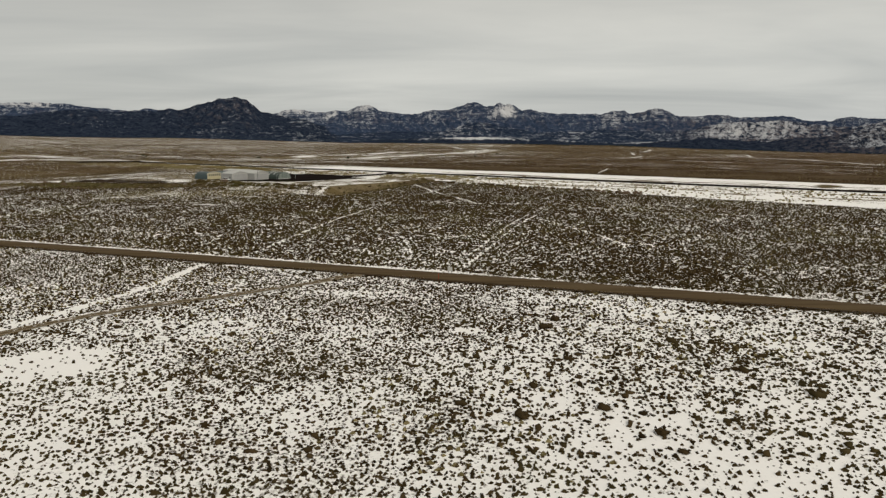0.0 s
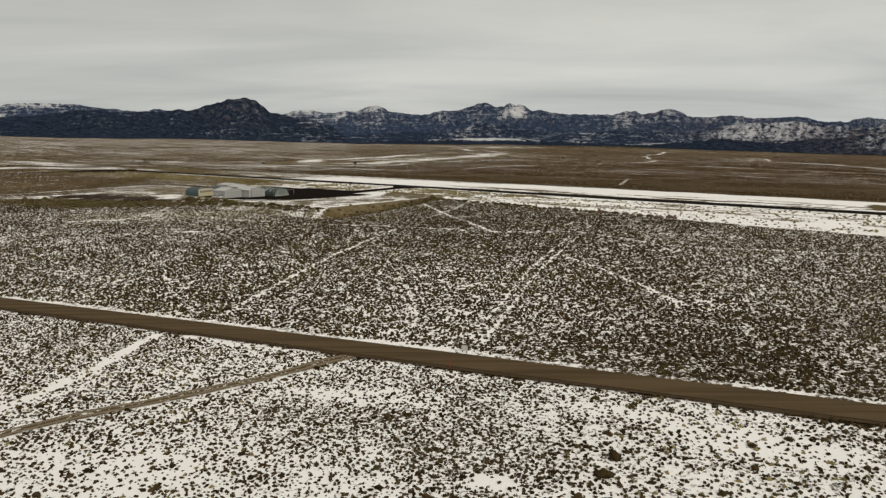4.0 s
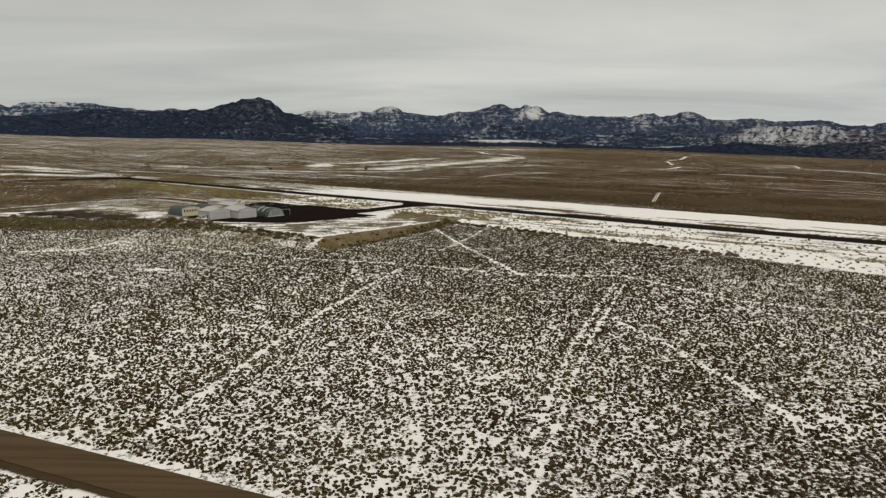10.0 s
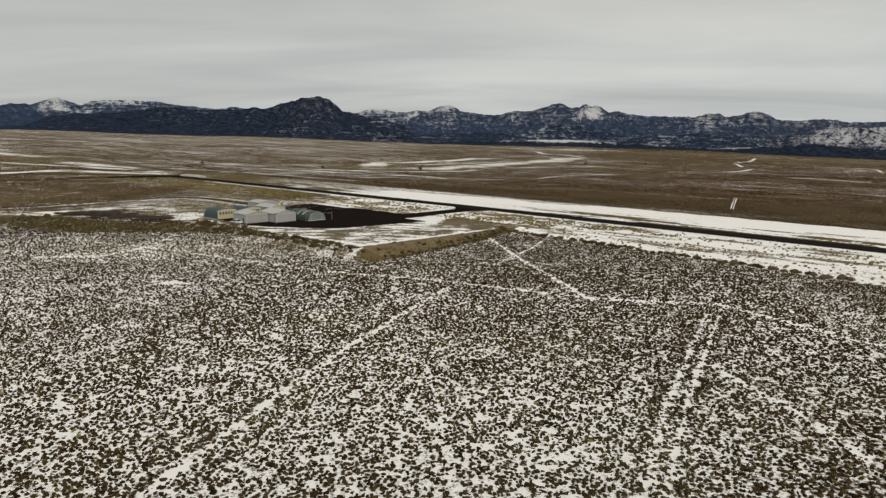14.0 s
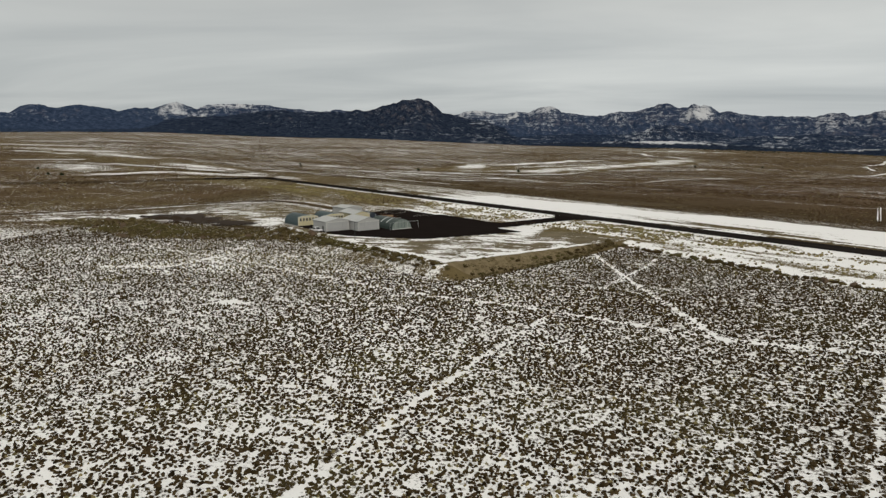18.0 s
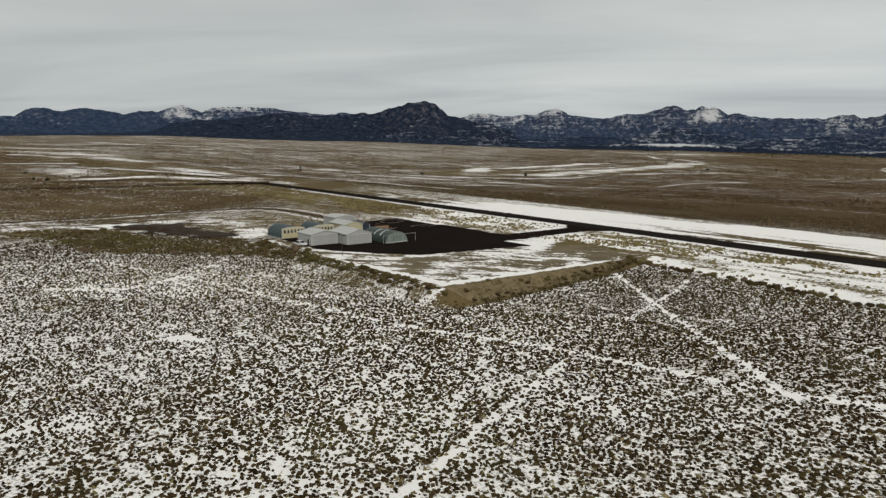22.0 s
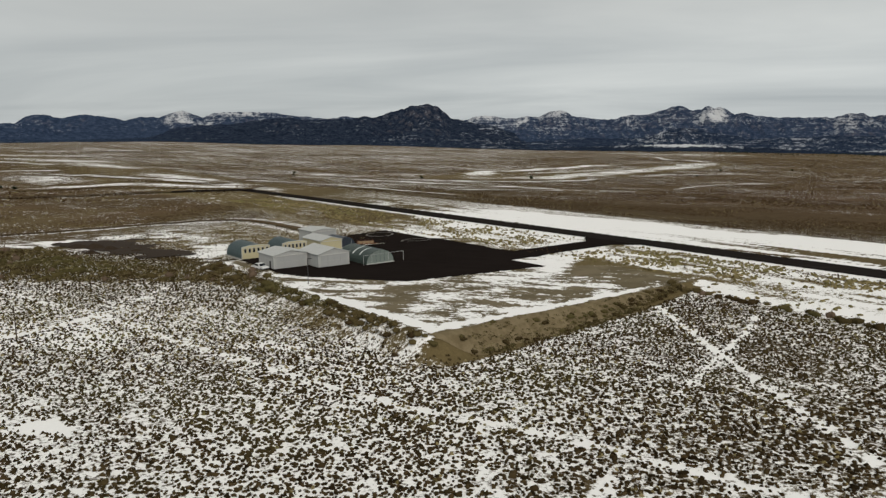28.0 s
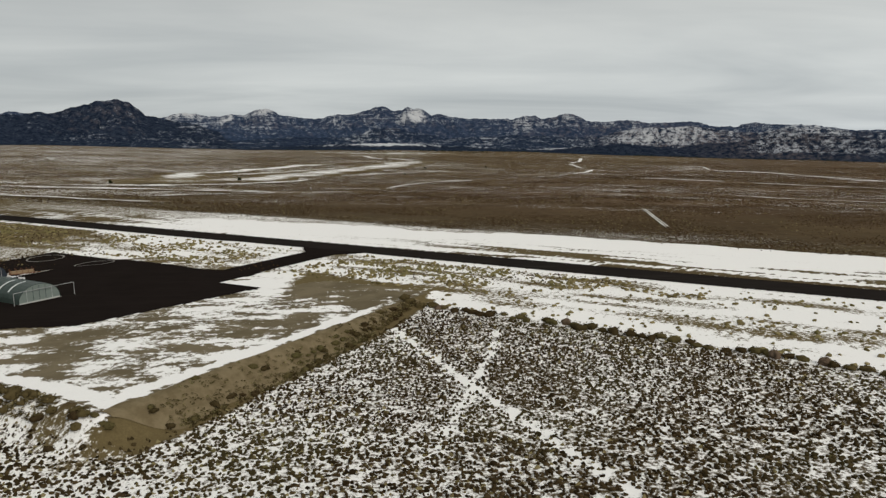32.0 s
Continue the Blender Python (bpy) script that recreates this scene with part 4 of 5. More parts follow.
def prism(name, outline, x0, x1, material):
    """An outline in y and z, drawn out along x."""
    n = len(outline)
    verts = [(x0, y, z) for y, z in outline] + [(x1, y, z) for y, z in outline]
    faces = [tuple(range(n))[::-1], tuple(range(n, 2 * n))] + [(i, (i + 1) % n, n + (i + 1) % n, n + i) for i in range(n)]
    me = solid(name, verts, faces, material)
    bm = bmesh.new()
    bm.from_mesh(me)
    bmesh.ops.recalc_face_normals(bm, faces=bm.faces[:])
    bm.to_mesh(me)
    bm.free()
    return me


def tube(name, a, b, r0, r1, material, sides=8):
    a, b = Vector(a), Vector(b)
    t = (b - a).to_track_quat("Z", "Y").to_matrix()
    ring = lambda c, r: [c + t @ Vector((r * math.cos(i * math.tau / sides), r * math.sin(i * math.tau / sides), 0)) for i in range(sides)]
    verts = ring(a, r0) + ring(b, r1)
    faces = [(i, (i + 1) % sides, sides + (i + 1) % sides, sides + i) for i in range(sides)] + [tuple(range(sides))[::-1], tuple(range(sides, 2 * sides))]
    return solid(name, verts, faces, material)


def spot(u, v, lift=0.0, turn=0.0):
    x, y = xy(u, v)
    return pose(x, y, float(land(x, y, False)) + lift, 0, 0, -35.5 + turn)


def window_in(parent, x, y, z, w, h, face=1):
    """A small window set in a wall that faces +x."""
    f = part("window", box("window", (x, y - w / 2 - 0.07, z - 0.07), (x + 0.05 * face, y + w / 2 + 0.07, z + h + 0.07), M_TRIM), parent, "dark window in a pale frame")
    part("pane", box("pane", (x + 0.02, y - w / 2, z), (x + 0.062, y + w / 2, z + h), M_GLASS), f)


def ribs(name, y0, y1, z, x, material, pitch=0.9, up=True, top=None):
    """Standing ribs of steel siding, joined."""
    bm = bmesh.new()
    n = max(2, int((y1 - y0) / pitch))
    for i in range(1, n):
        y = y0 + (y1 - y0) * i / n
        zt = z if top is None else top(y)
        r = bmesh.ops.create_cube(bm, size=1.0)
        for v in r["verts"]:
            v.co = Vector((x + v.co.x * 0.05, y + v.co.y * 0.06, 0.2 + (zt - 0.25) * (v.co.z + 0.5)))
    me = bpy.data.meshes.new(name)
    bm.to_mesh(me)
    bm.free()
    me.materials.append(material)
    return me


def gable_hangar(u, v0, v1, length, eave, apex, wall, roof, door, label, side_door=True):
    """A steel hangar whose gabled front, with its sliding door, faces the apron."""
    w = (v1 - v0) / 2
    h = thing("hangar", spot(u, (v0 + v1) / 2, 0.06), label, "hangar", "hangars by the apron")
    t = 0.14
    gable = [(-w, 0), (w, 0), (w, eave), (0, apex), (-w, eave)]
    part("wall", prism("front_wall", gable, -t, 0, wall), h)
    part("wall", prism("back_wall", gable, -length, -length + t, wall), h)
    for s in (-1, 1):
        part("wall", box("side_wall", (-length + t + 0.003, min(s * w, s * (w - t)), 0), (-t - 0.003, max(s * w, s * (w - t)), eave - 0.02), wall), h)
        part("siding_ribs", box("drip", (-length, s * w - 0.03, eave - 0.16), (0, s * w + 0.03, eave - 0.05), M_TRIM), h, "white eave trim")
        o = 0.35
        drop = (apex - eave) * (w + o) / w
        slope = [(0, apex + 0.02), (s * (w + o), apex - drop + 0.02), (s * (w + o), apex - drop + 0.14), (0, apex + 0.14)]
        r = part("roof", prism("roof_slope", slope if s > 0 else slope[::-1], -length - 0.3, 0.3, roof), h)
        n = int(length / 1.2)
        for i in range(1, n):
            x = -length + length * i / n
            seam = [(s * 0.1, apex + 0.135 - (apex - eave) / w * 0.1), (s * (w + o - 0.05), apex - drop + 0.145), (s * (w + o - 0.05), apex - drop + 0.185), (s * 0.1, apex + 0.175 - (apex - eave) / w * 0.1)]
            part("seam", prism("seam", seam if s > 0 else seam[::-1], x - 0.03, x + 0.03, roof), r)
    part("ridge_cap", prism("ridge_cap", [(-0.28, apex + 0.10), (0.28, apex + 0.10), (0, apex + 0.22)], -length - 0.3, 0.32, M_TRIM), h)
    for y in (-w + 0.06, w - 0.06):
        part("corner_trim", box("corner_trim", (0.003, y - 0.09, 0), (0.05, y + 0.09, eave - 0.05), M_TRIM), h)
    dw = (w - 0.9) * 2 / 4
    for i in range(4):
        y = -w + 0.9 + i * dw
        d = part("hangar_door", box("door_leaf", (0.02 + 0.05 * (i % 2), y + 0.02, 0.05), (0.09 + 0.05 * (i % 2), y + dw - 0.02, eave - 0.35), door), h, "grey sliding hangar door leaf")
        part("rail", box("leaf_rail", (0.09 + 0.05 * (i % 2), y + 0.05, eave * 0.45), (0.12 + 0.05 * (i % 2), y + dw - 0.05, eave * 0.45 + 0.09), wall), d)
    part("door_track", box("door_track", (0.0, -w + 0.3, eave - 0.33), (0.24, w - 0.3, eave - 0.18), M_TRIM), h)
    part("side_ribs", ribs("side_ribs", -length + 0.3, -0.3, eave - 0.1, 0, wall), h, m=Matrix.Translation((0, -w - 0.012, 0)) @ Matrix.Rotation(radians(90), 4, "Z") @ Matrix.Scale(-1, 4, (0, 1, 0)))
    if side_door:
        d = part("door", box("door", (-2.6, -w - 0.06, 0.02), (-1.7, -w - 0.012, 2.06), M_DARKPAINT), h, "dark steel side door")
        part("door_handle", box("handle", (-1.9, -w - 0.12, 1.0), (-1.82, -w - 0.06, 1.08), M_RIM), d)
    part("foundation", box("foundation", (-length - 0.15, -w - 0.15, -0.5), (0.2, w + 0.15, 0.02), M_CONCRETE), h)
    return h


def arch(w, h, n=14, lift=0.0):
    return [(-w * math.cos(math.pi * i / n), lift + (h - lift) * math.sin(math.pi * i / n) ** 0.85) for i in range(n + 1)]


def shell(name, w, h, x0, x1, material, t=0.10, n=14):
    outer, inner = arch(w, h, n), arch(w - t, h - t, n)
    return prism(name, outer + inner[::-1], x0, x1, material)


def quonset(u, v0, v1, length, height, skin, label, front=None, end=None, lights=0):
    """An arched steel hut; front: a square false front with a row of windows, end: a plain arched end wall."""
    w = (v1 - v0) / 2
    q = thing("quonset_hut", spot(u, (v0 + v1) / 2, 0.06), label, "arched hangar", "hangars by the apron")
    roof = part("roof", shell("arched_roof", w, height, -length, -0.02, skin), q)
    for i in range(1, int(length / 1.6)):
        x = -length + i * 1.6
        part("rib", shell("roof_rib", w + 0.05, height + 0.05, x - 0.05, x + 0.05, skin, 0.05), roof)
    for i in range(lights):
        x = -length * (0.30 + 0.24 * i)
        a = arch(w + 0.035, height + 0.035, 28)
        b = arch(w + 0.005, height + 0.005, 28)
        part("skylight", prism("skylight", a[5:15] + b[5:15][::-1], x - 0.28, x + 0.28, M_SKYLIGHT), q, "pale translucent skylight strip")
    part("wall", prism("back_wall", arch(w - 0.1, height - 0.1), -length + 0.01, -length + 0.12, end or skin), q)
    if front:
        top, k = height - 0.35, w + 0.35
        part("wall", prism("false_front", [(-k, 0), (k, 0), (k, top - 0.35), (k * 0.45, top + 0.1), (-k * 0.45, top + 0.1), (-k, top - 0.35)], 0, 0.22, front), q, "cream-yellow square false front")
        part("parapet_cap", prism("parapet_cap", [(-k - 0.06, top - 0.35), (-k * 0.45, top + 0.1), (k * 0.45, top + 0.1), (k + 0.06, top - 0.35), (k + 0.06, top - 0.25), (k * 0.45, top + 0.2), (-k * 0.45, top + 0.2), (-k - 0.06, top - 0.25)], -0.04, 0.26, M_TRIM), q)
        leaf = 2 * (k - 0.4) / 6
        for i in range(6):
            y = -k + 0.4 + leaf * (i + 0.5)
            d = part("hangar_door", box("door_leaf", (0.24 + 0.05 * (i % 2), y - leaf / 2 + 0.02, 0.06), (0.31 + 0.05 * (i % 2), y + leaf / 2 - 0.02, top - 0.55), front), q, "cream sliding door leaf")
            window_in(d, 0.31 + 0.05 * (i % 2), y, top * 0.50, leaf * 0.46, 1.15)
        part("door_track", box("door_track", (0.22, -k, top - 0.55), (0.42, k, top - 0.42), M_TRIM), q)
        for s in (-1, 1):
            part("corner_trim", box("corner_trim", (0.223, s * (k - 0.09) - 0.09, 0), (0.27, s * (k - 0.09) + 0.09, top - 0.4), M_TRIM), q)
    else:
        part("wall", prism("front_wall", arch(w - 0.12, height - 0.12), -0.16, -0.06, end or skin), q, "pale arched end wall")
        part("sill_band", box("sill_band", (-0.04, -w + 0.15, 0.03), (0.05, w - 0.15, 0.26), M_TRIM), q)
        for i in range(-2, 3):
            y = i * w * 0.3
            part("wall_joint", box("wall_joint", (-0.06, y - 0.035, 0.26), (-0.015, y + 0.035, (height - 0.3) * math.sqrt(max(0.05, 1 - (y / w) ** 2))), M_TRIM if abs(i) == 2 else skin), q)
    part("foundation", box("foundation", (-length - 0.1, -w - 0.2, -0.5), (0.15, w + 0.2, 0.02), M_CONCRETE), q)
    return q


gable_hangar(-334.0, 264.0, 274.2, 9.6, 3.7, 4.75, M_WHITE_STEEL, M_ROOF_STEEL, M_DOOR_STEEL, "pale grey steel gabled hangar with closed sliding doors")
gable_hangar(-328.7, 274.8, 284.6, 11.5, 3.6, 5.0, M_WHITE_STEEL, M_ROOF_STEEL, M_DOOR_STEEL, "light grey steel hangar with a broad pale roof", False)
gable_hangar(-355.5, 290.2, 298.0, 12.0, 3.2, 4.2, M_YELLOW, M_ROOF_STEEL, M_YELLOW, "cream-yellow steel hangar under a pale roof", False)
gable_hangar(-382.5, 301.5, 311.5, 10.0, 4.2, 4.8, M_WHITE_STEEL, M_ROOF_STEEL, M_DOOR_STEEL, "wide low grey steel building behind the hangars", False)
quonset(-357.2, 264.9, 273.3, 12.5, 4.2, M_TEAL, "dark teal arched hangar with a cream windowed front", front=M_YELLOW)
quonset(-359.6, 279.2, 287.0, 12.0, 4.2, M_TEAL, "dark teal arched hangar with a cream windowed front", front=M_YELLOW)
green = quonset(-324.0, 287.4, 296.8, 15.5, 3.9, M_GREEN, "dark green arched hut with two skylight strips", end=M_ENDWALL, lights=2)
quonset(-364.5, 301.0, 308.5, 9.0, 3.6, M_NAVY, "small dark blue arched hut beside the apron", end=M_NAVY)
for y in (-5.9, 7.8):
    part("track_post", box("track_post", (0.37, y - 0.045, 0), (0.46, y + 0.045, 2.85), M_DOOR_STEEL), green, "pale steel door-track post")
part("door_track", box("door_track", (0.37, -5.9, 2.76), (0.45, 7.8, 2.85), M_DOOR_STEEL), green, "long pale door rail carried past the hut")


# ---- vehicles ----
def vehicle(name, u, v, turn, label, paint, kind):
    car = thing(name, spot(u, v, 0.07, turn), label, "pickup truck" if kind == "pickup" else "car" if kind == "car" else "van")
    L, W = {"pickup": (5.4, 1.95), "car": (4.6, 1.8), "van": (5.2, 1.95)}[kind]
    side = {"pickup": [(-2.7, 0.45), (2.6, 0.45), (2.7, 0.75), (2.55, 1.02), (1.25, 1.12), (0.55, 1.78), (-0.85, 1.80), (-1.0, 1.12), (-2.68, 1.10)],
            "car": [(-2.25, 0.35), (2.2, 0.35), (2.3, 0.65), (2.1, 0.85), (1.05, 0.95), (0.35, 1.42), (-1.1, 1.45), (-1.9, 0.98), (-2.3, 0.9)],
            "van": [(-2.6, 0.4), (2.5, 0.4), (2.6, 0.85), (2.3, 1.05), (1.6, 1.25), (1.0, 1.95), (-2.5, 2.0), (-2.62, 1.1)]}[kind]
    me = prism("body", [(x, z) for x, z in side], -W / 2, W / 2, paint)
    me.transform(Matrix.Rotation(radians(-90), 4, "Z") @ Matrix.Scale(-1, 4, (1, 0, 0)))
    me.flip_normals()
    bm = bmesh.new()
    bm.from_mesh(me)
    bmesh.ops.recalc_face_normals(bm, faces=bm.faces[:])
    bmesh.ops.bevel(bm, geom=bm.edges[:], offset=0.05, segments=1, affect="EDGES")
    bm.to_mesh(me)
    bm.free()
    part("body", me, car)
    zt = {"pickup": 1.70, "car": 1.36, "van": 1.85}[kind]
    zb = {"pickup": 1.16, "car": 0.98, "van": 1.28}[kind]
    xf, xb = {"pickup": (0.65, -0.85), "car": (0.45, -1.2), "van": (1.2, -2.2)}[kind]
    for s in (-1, 1):
        part("side_window", box("side_window", (xb, s * (W / 2 + 0.005) - 0.012, zb), (xf, s * (W / 2 + 0.005) + 0.012, zt), M_GLASS), car)
        part("headlight", box("headlight", (L / 2 - 0.16, s * (W / 2 - 0.3) - 0.16, 0.68), (L / 2 + 0.01, s * (W / 2 - 0.3) + 0.16, 0.84), M_SKYLIGHT, 0.03), car)
        for x in (-L * 0.31, L * 0.31):
            wheel = part("wheel", tube("tyre", (x, s * (W / 2 - 0.24), 0.36), (x, s * (W / 2 + 0.02), 0.36), 0.36, 0.36, M_TYRE, 16), car)
            part("rim", tube("rim", (x, s * (W / 2 + 0.021), 0.36), (x, s * (W / 2 + 0.04), 0.36), 0.22, 0.20, M_RIM, 12), wheel)
    part("windscreen", solid("windscreen", [(xf + 0.08, -W / 2 + 0.12, zt + 0.02), (xf + 0.08, W / 2 - 0.12, zt + 0.02), (xf + 0.62, W / 2 - 0.1, zb + 0.02), (xf + 0.62, -W / 2 + 0.1, zb + 0.02)], [(0, 1, 2, 3)], M_GLASS), car)
    part("bumper", box("bumper", (L / 2 - 0.05, -W / 2 + 0.05, 0.42), (L / 2 + 0.1, W / 2 - 0.05, 0.62), M_DARKPAINT, 0.03), car)
    if kind == "pickup":
        part("cargo_bed", box("cargo_bed", (-2.55, -W / 2 + 0.12, 1.09), (-1.1, W / 2 - 0.12, 1.125), M_DARKPAINT), car)
    return car


vehicle("pickup_truck", -336.0, 260.9, 12, "white pickup truck parked beside the grey hangar", M_CARPAINT, "pickup")
vehicle("car", -349.5, 301.6, 95, "white car parked by the yellow hangar", M_CARPAINT, "car")
vehicle("van", -378.5, 291.5, 80, "white van parked behind the arched hangars", M_CARPAINT, "van")

# made-up flatbed trailer with timber, standing in for unclear rust-red machinery
tr = thing("stand_in_trailer", spot(-357.0, 308.0, 0.07, 70), "made-up rust-red flatbed trailer with timber, standing in for an unclear stack", "trailer")
part("bed", box("bed", (-2.8, -1.1, 0.75), (2.8, 1.1, 0.92), M_RUST, 0.02), tr)
for s in (-1, 1):
    for i in range(5):
        part("stake", box("stake", (-2.6 + i * 1.3 - 0.05, s * 1.06 - 0.04, 0.92), (-2.6 + i * 1.3 + 0.05, s * 1.06 + 0.04, 2.1), M_RUST), tr)
    for x in (-1.9, -1.1):
        w = part("wheel", tube("tyre", (x, s * 0.95, 0.42), (x, s * 1.2, 0.42), 0.42, 0.42, M_TYRE, 14), tr)
        part("rim", tube("rim", (x, s * 1.201, 0.42), (x, s * 1.22, 0.42), 0.25, 0.22, M_RIM, 10), w)
part("drawbar", box("drawbar", (2.8, -0.08, 0.6), (4.3, 0.08, 0.75), M_RUST), tr)
for i in range(7):
    part("timber", box("timber", (-2.6, -0.95 + i * 0.27, 0.925), (2.4 + 0.2 * (i % 3), -0.72 + i * 0.27, 1.25 + 0.28 * (i % 2)), M_LUMBER, 0.015), tr)

# painted circles on the apron
for u, v, r in ((-381.0, 329.6, 5.0), (-358.0, 329.6, 5.2)):
    n = 64
    P = [xy(u + k * math.cos(i * math.tau / n), v + k * math.sin(i * math.tau / n)) for k in (r - 0.2, r + 0.2) for i in range(n)]
    verts = [(x, y, float(land(x, y, False)) + 0.17) for x, y in P]
    ob = new("painted_ring", solid("painted_ring", verts, [(i, (i + 1) % n, n + (i + 1) % n, n + i) for i in range(n)], M_PAINTLINE))
    tagged(ob, "faded white circle painted on black asphalt", "pavement marking", "rings on the apron", kind="structure")

# ---- poles and signs ----
x, y = -138.0, 344.0
pole = thing("utility_pole", pose(x, y, float(land(x, y)) - 0.05), "lone weathered wooden pole standing in the snow", "pole")
part("shaft", tube("shaft", (0, 0, -0.6), (0, 0, 6.8), 0.13, 0.09, M_WOODPOLE, 10), pole)
part("cap", tube("cap", (0, 0, 6.8), (0, 0, 6.86), 0.11, 0.08, M_DARKPAINT, 10), pole, "dark metal cap")
x, y = xy(-310.5, 262.0)
lamp = thing("lamp_post", pose(x, y, float(land(x, y, False)), 0, 0, 35), "dark steel lamp post at the edge of the apron", "lamp post")
part("base", tube("base", (0, 0, -0.2), (0, 0, 0.35), 0.22, 0.20, M_CONCRETE, 10), lamp, "round concrete footing")
part("shaft", tube("shaft", (0, 0, 0.35), (0, 0, 6.4), 0.10, 0.06, M_DARKPAINT, 10), lamp)
part("arm", box("arm", (-0.05, -0.04, 6.3), (0.7, 0.04, 6.4), M_DARKPAINT), lamp)
part("lamp_head", box("lamp_head", (0.3, -0.17, 6.22), (1.0, 0.17, 6.36), M_DARKPAINT, 0.03), lamp)
x, y = -125.9, 356.2
post = thing("marker_post", pose(x, y, float(land(x, y))), "short dark wooden marker post in the brush", "post")
part("shaft", tube("shaft", (0, 0, -0.3), (0, 0, 1.7), 0.07, 0.06, M_WOODPOLE, 8), post)
x, y = 0.3, 171.3
sign = thing("road_sign", pose(x, y, float(land(x, y)), 0, 0, -14), "small blank white sign board beside the dirt road", "road sign")
for s in (-0.35, 0.35):
    part("sign_post", box("sign_post", (s - 0.05, 0.0, -0.4), (s + 0.05, 0.1, 1.25), M_WOODPOLE), sign)
board = part("sign_board", box("sign_board", (-0.5, -0.04, 0.30), (0.5, 0.0, 1.25), M_TRIM, 0.01), sign, "white rectangular board")
x, y = -2.0, 163.4
rp = thing("delineator_post", pose(x, y, float(land(x, y))), "rust-red post at the edge of the dirt road", "post")
part("shaft", box("shaft", (-0.10, -0.10, -0.4), (0.10, 0.10, 1.5), M_SIGNRED, 0.02), rp)
part("cap", box("cap", (-0.12, -0.12, 1.5), (0.12, 0.12, 1.56), M_DARKPAINT), rp)

# ---- earth heaps in the yard ----
for i, (u, v, a, b, h) in enumerate(((-428, 240, 4.5, 3.0, 2.0), (-421, 243, 3.6, 2.4, 1.6), (-435, 236, 5.0, 2.8, 1.4), (-417, 236, 4.0, 2.4, 1.1), (-411, 249, 3.0, 2.0, 0.9))):
    n, k = 22, 7
    x0, y0 = xy(u, v)
    verts, faces = [], []
    for j in range(k + 1):
        q = 1 - j / k
        for m in range(n):
            t = m * math.tau / n
            rag = 1 + 0.35 * (noise.noise((math.cos(t) * 1.3 + i * 5, math.sin(t) * 1.3, q * 1.2)))
            X, Y = x0 + a * q * rag * math.cos(t), y0 + b * q * rag * math.sin(t)
            zz = h * (1 - q ** 1.5) * (1 + 0.3 * noise.noise((X * 0.6, Y * 0.6, i))) - 0.15
            verts.append((X, Y, float(land(X, Y)) + zz))
    for j in range(k):
        faces += [(j * n + m, j * n + (m + 1) % n, (j + 1) * n + (m + 1) % n, (j + 1) * n + m) for m in range(n)]
    faces.append(tuple(range(k * n, k * n + n)))
    heap = new("earth_heap", solid("earth_heap", verts, faces, M_SOILPILE, True))
    tagged(heap, "dark heap of moist earth in the snowy yard", "earth heap", "earth heaps")


# ---- plants ----
def tufts(cx, cy, cz, radius, tall, sprays, rng, spread=0.55):
    """Shrubs as shells of loose sprays: three points each, scattered over a half ball with gaps."""
    n = len(cx)
    phi = rng.uniform(0, math.tau, (n, sprays))
    up = rng.uniform(0.02, 1.0, (n, sprays)) ** 0.8
    flat = np.sqrt(1 - np.minimum(up, 0.995) ** 2)
    out = rng.uniform(0.35, 1.0, (n, sprays))
    mid = np.stack([flat * np.cos(phi), flat * np.sin(phi), up], -1) * out[..., None]
    tri = mid[:, :, None, :] + rng.normal(0, spread * 0.55, (n, sprays, 3, 3)) * np.array([1, 1, 0.8])
    tri[..., 2] = np.abs(tri[..., 2]) * rng.uniform(0.7, 1.1, (n, sprays, 1))
    tri[..., 0] = tri[..., 0] * radius[:, None, None] + cx[:, None, None]
    tri[..., 1] = tri[..., 1] * radius[:, None, None] + cy[:, None, None]
    tri[..., 2] = tri[..., 2] * tall[:, None, None] + cz[:, None, None] - 0.03
    v = tri.reshape(-1, 3)
    return v, np.arange(len(v)).reshape(-1, 3)


def domes(cx, cy, cz, radius, tall, sides, rings, rng):
    """Lumpy low crowns, each a closed uneven cap of its own."""
    n = len(cx)
    t = (np.arange(sides) * math.tau / sides)[None, :] + rng.uniform(0, math.tau, (n, 1)) + rng.normal(0, 0.22, (n, sides))
    levels = [(0.95, 0.0), (1.0, 0.55)] if rings == 2 else [(1.0, 0.0)]
    verts = []
    squash = rng.uniform(0.7, 1.35, (n, 1))
    for k, h in levels:
        r = k * rng.uniform(0.70, 1.25, (n, sides))
        z = np.full((n, sides), h) + (rng.normal(0, 0.10, (n, sides)) if h else -0.05)
        verts.append(np.stack([cx[:, None] + radius[:, None] * r * np.cos(t) * squash, cy[:, None] + radius[:, None] * r * np.sin(t) / squash, cz[:, None] + tall[:, None] * z], -1))
    top = np.stack([cx + rng.normal(0, 0.2, n) * radius, cy + rng.normal(0, 0.2, n) * radius, cz + tall * rng.uniform(0.8, 1.15, n)], -1)
    V = np.concatenate(verts + [top[:, None]], 1)
    i = np.arange(sides)
    j = (i + 1) % sides
    f = []
    for L in range(len(levels) - 1):
        a, b = L * sides, (L + 1) * sides
        f += [np.stack([a + i, a + j, b + j], -1), np.stack([a + i, b + j, b + i], -1)]
    a = (len(levels) - 1) * sides
    f.append(np.stack([a + i, a + j, np.full(sides, len(levels) * sides)], -1))
    f = np.concatenate(f)
    per = V.shape[1]
    return V.reshape(-1, 3), (f[None] + per * np.arange(n)[:, None, None]).reshape(-1, 3)


